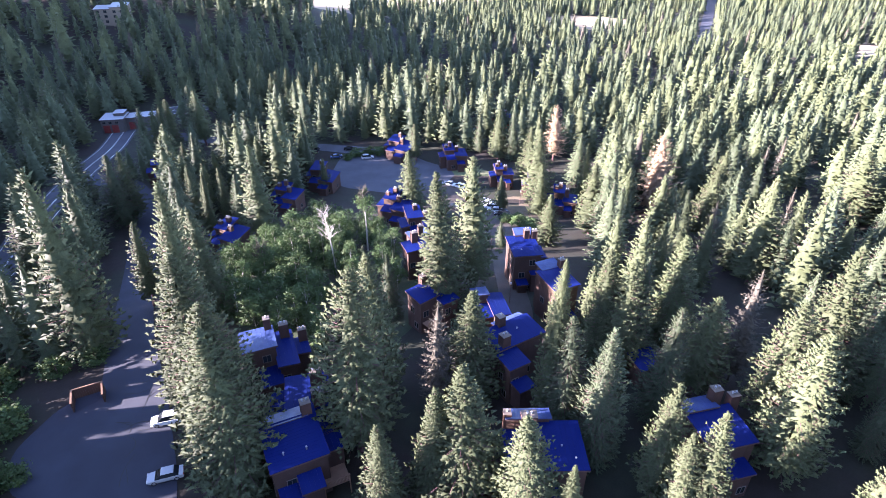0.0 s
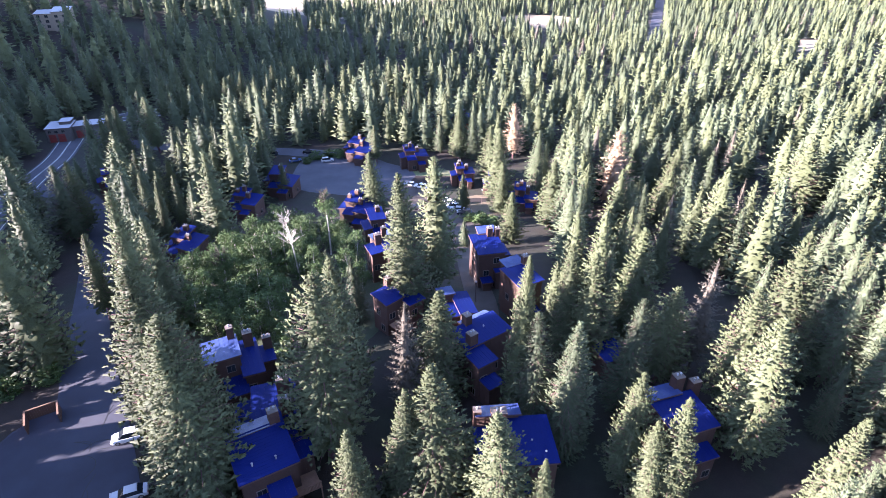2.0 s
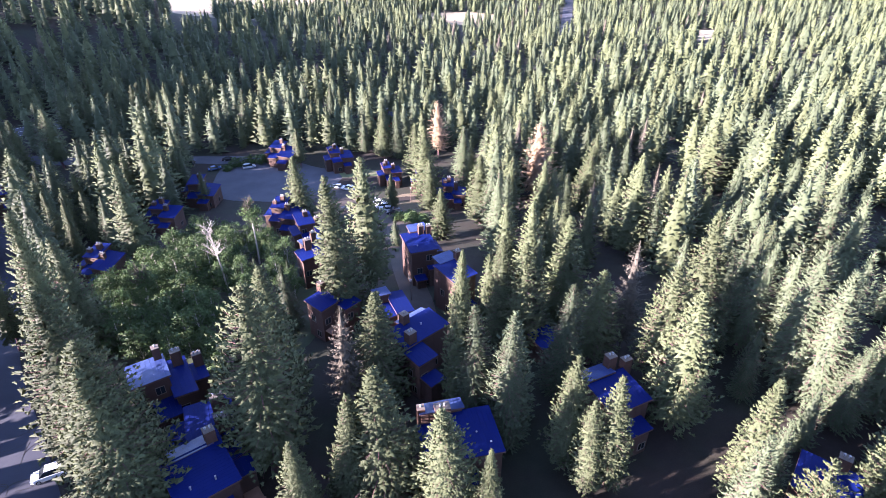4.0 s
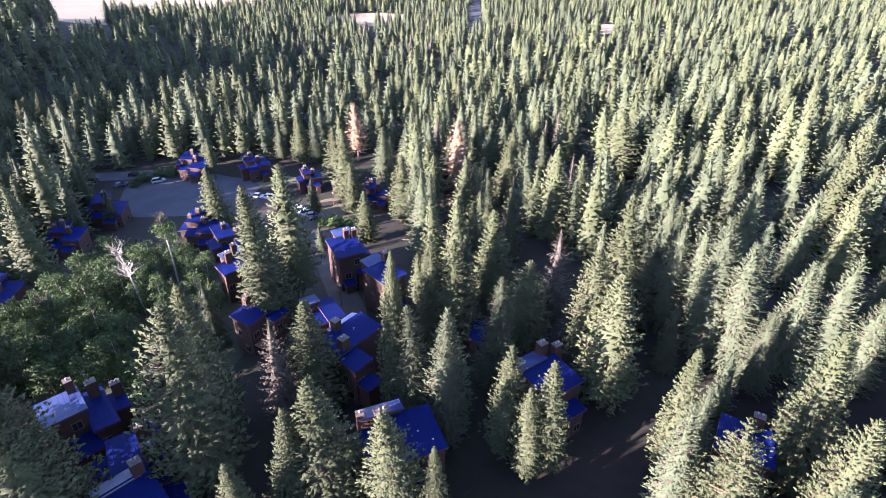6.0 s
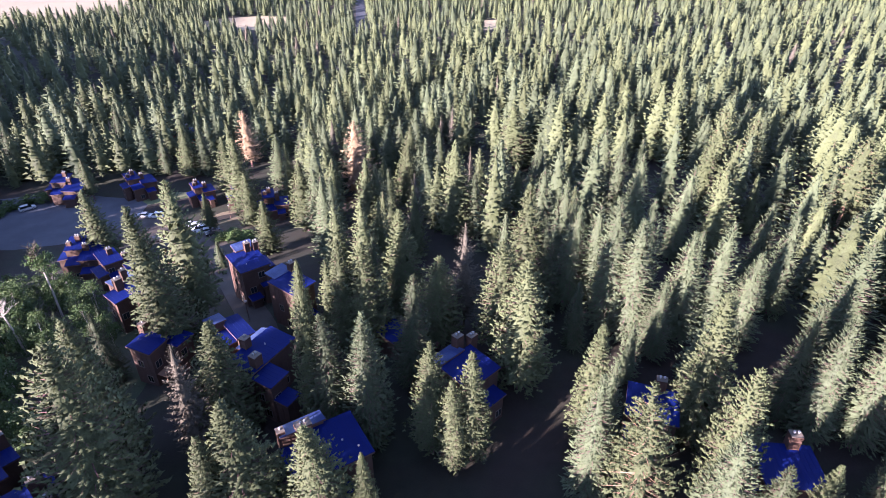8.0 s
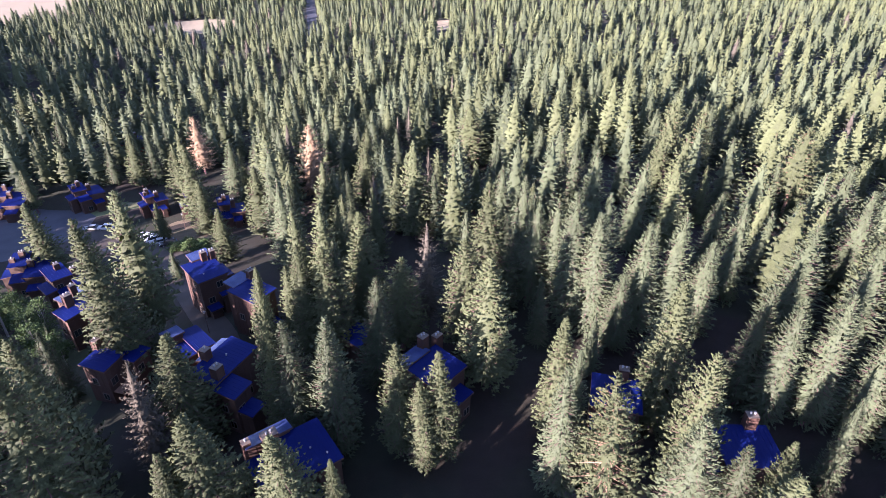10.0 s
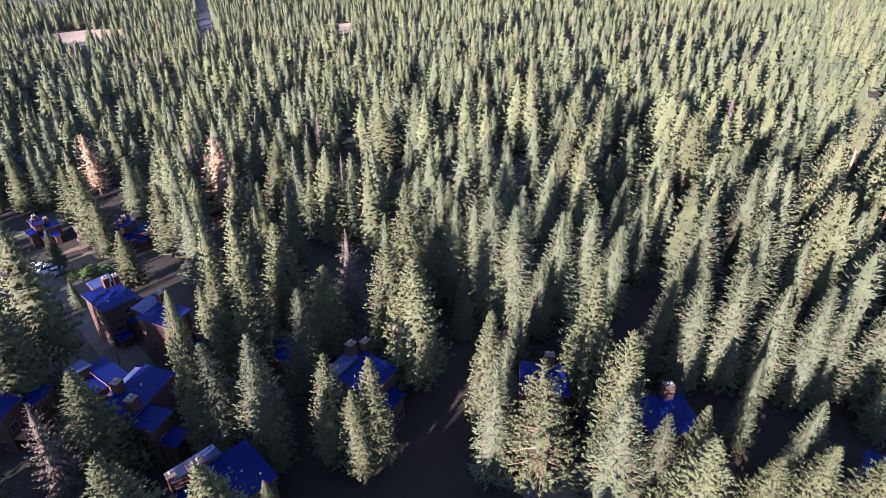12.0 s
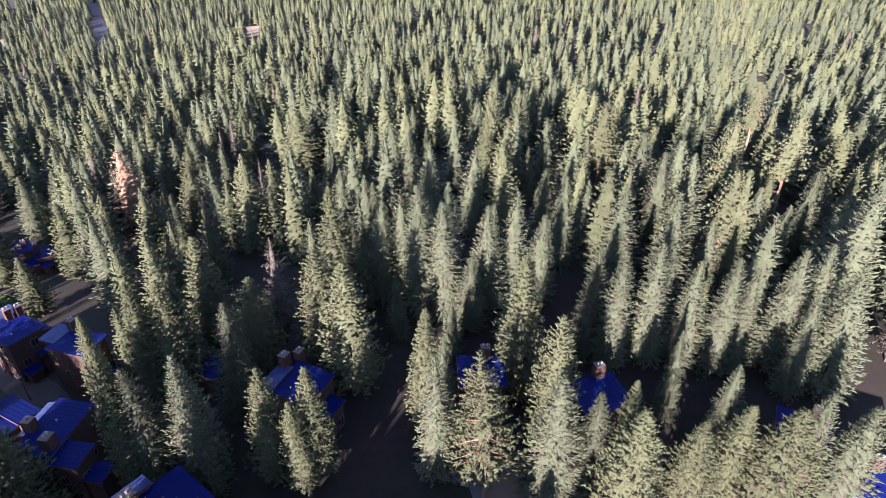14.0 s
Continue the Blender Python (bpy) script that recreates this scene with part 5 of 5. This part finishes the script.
def seg_dist(x, y, a, b):
    dx, dy = b[0] - a[0], b[1] - a[1]
    t = max(0.0, min(1.0, ((x - a[0]) * dx + (y - a[1]) * dy) / (dx * dx + dy * dy)))
    return math.hypot(x - a[0] - t * dx, y - a[1] - t * dy)


def free(x, y):
    if any(math.hypot(x - a, y - b) < r for a, b, r in CLEAR) or any(math.hypot(x - a, y - b) < r for a, b, r in OFF):
        return False
    for line, w in ROAD_LINES:
        if any(seg_dist(x, y, a, b) < w for a, b in zip(line, line[1:])):
            return False
    return not inside(THICKET, x, y)


cells = {}


def crowd(x, y, gap):
    i, j = int(x // 10), int(y // 10)
    for a in (-1, 0, 1):
        for b in (-1, 0, 1):
            for px, py, pr in cells.get((i + a, j + b), ()):
                if math.hypot(x - px, y - py) < gap + pr * 0.35:
                    return True
    return False


for px, py, pr in TREES:
    cells.setdefault((int(px // 10), int(py // 10)), []).append((px, py, pr))

# places seen between the trees from above: x, y, height over the ground, width of the gap
GAPS = [(-119, 137.6, 0, 5), (-121, 160, 0, 5), (-122, 185.7, 0, 5), (-128.6, 208, 0, 5), (-135.7, 234, 0, 5), (-102.6, 177.8, 0, 5), (-99.5, 233.4, 0, 5), (-110, 231, 0, 4), (-136, 241, 3, 9),
        (-54.5, 126.5, 4, 5), (-48.5, 161, 4, 5), (-40.8, 178, 4, 5), (-67.5, 153, 3, 4), (-193.4, 362.3, 5, 6), (-141, 725, 0, 11), (-118, 722, 0, 11), (140, 608, 0, 9), (297, 420, 0, 6), (300, 45, 0, 7)]


def screens(x, y, hgt):
    """Whether a tree of this height would stand in one of the gaps."""
    for gx, gy, gz, w in GAPS:
        d = math.hypot(gx, gy)
        along, off = (x * gx + y * gy) / d, abs(x * gy - y * gx) / d
        if 0 < along < d - 2 and off < w * (0.4 + 0.6 * along / d) and ground(x, y) + hgt > 66 + (ground(gx, gy) + gz - 66) * along / d:
            return True
    return False


SIGHT = [(-21.8, 2.3, 178)]        # open gaps through which the tan dead pine shows: azimuth, half width, reach
wild = random.Random(21)
near, middle, distant, far, outside = [], [], [], [], []
for n in range(60000):
    r = math.sqrt(wild.uniform(45 ** 2, 840 ** 2))
    if wild.random() < 0.28:
        r = wild.uniform(45, 330)
    az = wild.uniform(-104, 52)               # left positive
    x, y = -r * math.sin(radians(az)), r * math.cos(radians(az))
    gap = 3.6 + 1.2 * wild.random() + (1.9 if r > 350 else 1.3 if r > 210 else 0.8 if r > 140 else 0)
    if -17 < az < 26 and r < (165 if az > 13 else 215):
        continue
    if any(abs(az - a) < w and r < q for a, w, q in SIGHT):
        continue
    short = r < 112 and az < 26
    if short:
        gap += 1.0
    if az >= 26 and r < 100:
        continue
    clump = noise.noise((x * 0.045, y * 0.045, 7.0))
    if az < -24 and r < 260 and (r < 72 or clump < -0.08):
        continue
    if az < -24 and r < 200:
        gap, short = gap + 1.2, r < 95
    if r > 260 and clump < -0.22:
        continue
    if not free(x, y) or crowd(x, y, gap):
        continue
    open_stand = noise.noise((x * 0.012, y * 0.012, 3.0))
    if open_stand < -0.30 and wild.random() < 0.6:
        continue
    hh = max(11, wild.gauss(19.5, 3.6)) * (0.86 if az > 9 and r > 200 else 0.78 if r > 300 else 0.86 if r > 200 else 1) * (wild.uniform(0.6, 0.85) if short else 1)
    if screens(x, y, hh):
        continue
    cells.setdefault((int(x // 10), int(y // 10)), []).append((x, y, 2.2))
    (near if r < 150 else middle if r < 210 else distant if r < 310 else far).append((x, y, hh, wild.random()))
# trees added outside the view, on the sun's side and behind the camera, so that their shade falls across the place
for n in range(4500):
    az, r = wild.uniform(53, 150), math.sqrt(wild.uniform(4 ** 2, 270 ** 2))
    if n % 6 == 0:
        az, r = wild.uniform(0, 360), math.sqrt(wild.uniform(3 ** 2, 42 ** 2))
    x, y = -r * math.sin(radians(az)), r * math.cos(radians(az))
    if 53 <= az < 66 and r * math.sin(radians(az - 50.3)) < 5.5:
        continue
    if not free(x, y) or (x > -25 and y < 24) or crowd(x, y, 2.7):
        continue
    cells.setdefault((int(x // 10), int(y // 10)), []).append((x, y, 2.2))
    outside.append((x, y, min(wild.gauss(20, 2.5), max(5, 61.5 - 1.39 * r) if az < 53 or az > 255 else 40), wild.random()))

near.sort(key=lambda p: math.hypot(p[0], p[1]))
for x, y, hh, k in near[:120]:
    tree("mid_fir" if k < 0.55 else "mid_pine" if k < 0.97 else "snag", x, y, hh, hh * wild.uniform(0.34, 0.44))
middle = near[110:] + middle


def stand(name, spots_, shapes, mats, label, spread=(0.40, 0.52)):
    """Many trees joined into one mesh for each kind of foliage."""
    buckets = {}
    q = random.Random(len(spots_))
    for x, y, hh, k in spots_:
        kind = 0 if k < 0.50 else 1 if k < 0.985 else 3
        buckets.setdefault(kind, []).append((x, y, hh))
    for kind, lst in buckets.items():
        vs, ts, ns, n = [], [], [], 0
        for x, y, hh in lst:
            v, t, nv = shapes[kind][q.randrange(len(shapes[kind]))]
            a, s, sw = q.uniform(0, 6.28), hh / NOMINAL, hh * q.uniform(*spread) / (6.9 if kind == 0 else 7.8)
            c, d = math.cos(a) * sw, math.sin(a) * sw
            m = np.array(((c, -d, 0), (d, c, 0), (0, 0, s)))
            vs.append(v @ m.T + (x, y, ground(x, y)))
            ts.append(t + n)
            ns.append(nv @ np.array(((math.cos(a), -math.sin(a), 0), (math.sin(a), math.cos(a), 0), (0, 0, 1))).T)
            n += len(v)
        ob = new(name, mesh_np(name, np.vstack(vs), np.vstack(ts), mats[kind], np.vstack(ns)))
        tagged(ob, label[kind], "forest", kind="stuff")


def with_trunk(v, t, nv, r=0.3):
    tv, tt = trunk_arrays(NOMINAL, r, sides=3)
    out = tv * (1, 1, 0)
    out /= np.linalg.norm(out, axis=1, keepdims=True) + 1e-6
    return np.vstack((v, tv)), np.vstack((t, tt + len(v))), np.vstack((nv, out))


mid_fir = [with_trunk(*c) for c in MID["mid_fir"]]
mid_pine = [with_trunk(*c) for c in MID["mid_pine"]]
mid_snag = [rounded(*bough_crown(240, NOMINAL, 4.0, 0.1, 1.6, 7, 3, thin=0.2, core=(8, 10, 0.45))[:2])]
far_fir = [fir_crown(260, i, gap=2.3, limbs=5, per=1, size=1.05, blob=4, spikes=0, form=0.32, core=(6, 8, 0.74))[:3] for i in range(8)]
far_pine = [pine_crown(280, i, gap=2.3, limbs=5, per=1, size=1.1, blob=4, spikes=0, form=0.32, core=(6, 8, 0.74))[:3] for i in range(8)]
dist_fir = [fir_crown(300, i, gap=1.6, limbs=7, per=1.6, size=0.92, blob=4, spikes=0, form=0.32, core=(9, 10, 0.78))[:3] for i in range(6)]
dist_pine = [pine_crown(320, i, gap=1.6, limbs=7, per=1.6, size=0.92, blob=4, spikes=0, form=0.32, core=(9, 10, 0.78))[:3] for i in range(6)]
words = ["mixed firs of the wooded valley, sunlit tops", "mixed pines of the wooded valley, sunlit tops", "scattered dead tan conifers", "scattered grey dying conifers"]
stand("forest", middle, [mid_fir, mid_pine, mid_fir, mid_snag], [FIR, PINE, DEAD, SNAG], words)
stand("forest", distant, [dist_fir, dist_pine, dist_fir, mid_snag], [FIR, PINE, DEAD, SNAG], words)
stand("far_forest", far, [far_fir, far_pine, far_fir, far_fir], [FIR, PINE, DEAD, SNAG], words, (0.42, 0.58))
# Unseen shade casters; they take the visible forest's name and labels.
out_fir = [fir_crown(340, i, gap=4.0, limbs=4, per=1, size=1.5, blob=4, spikes=0, form=0.2, core=(5, 8, 0.9))[:3] for i in range(4)]
stand("far_forest", outside, [out_fir, out_fir, out_fir, out_fir], [FIR, PINE, DEAD, SNAG], words, (0.42, 0.58))
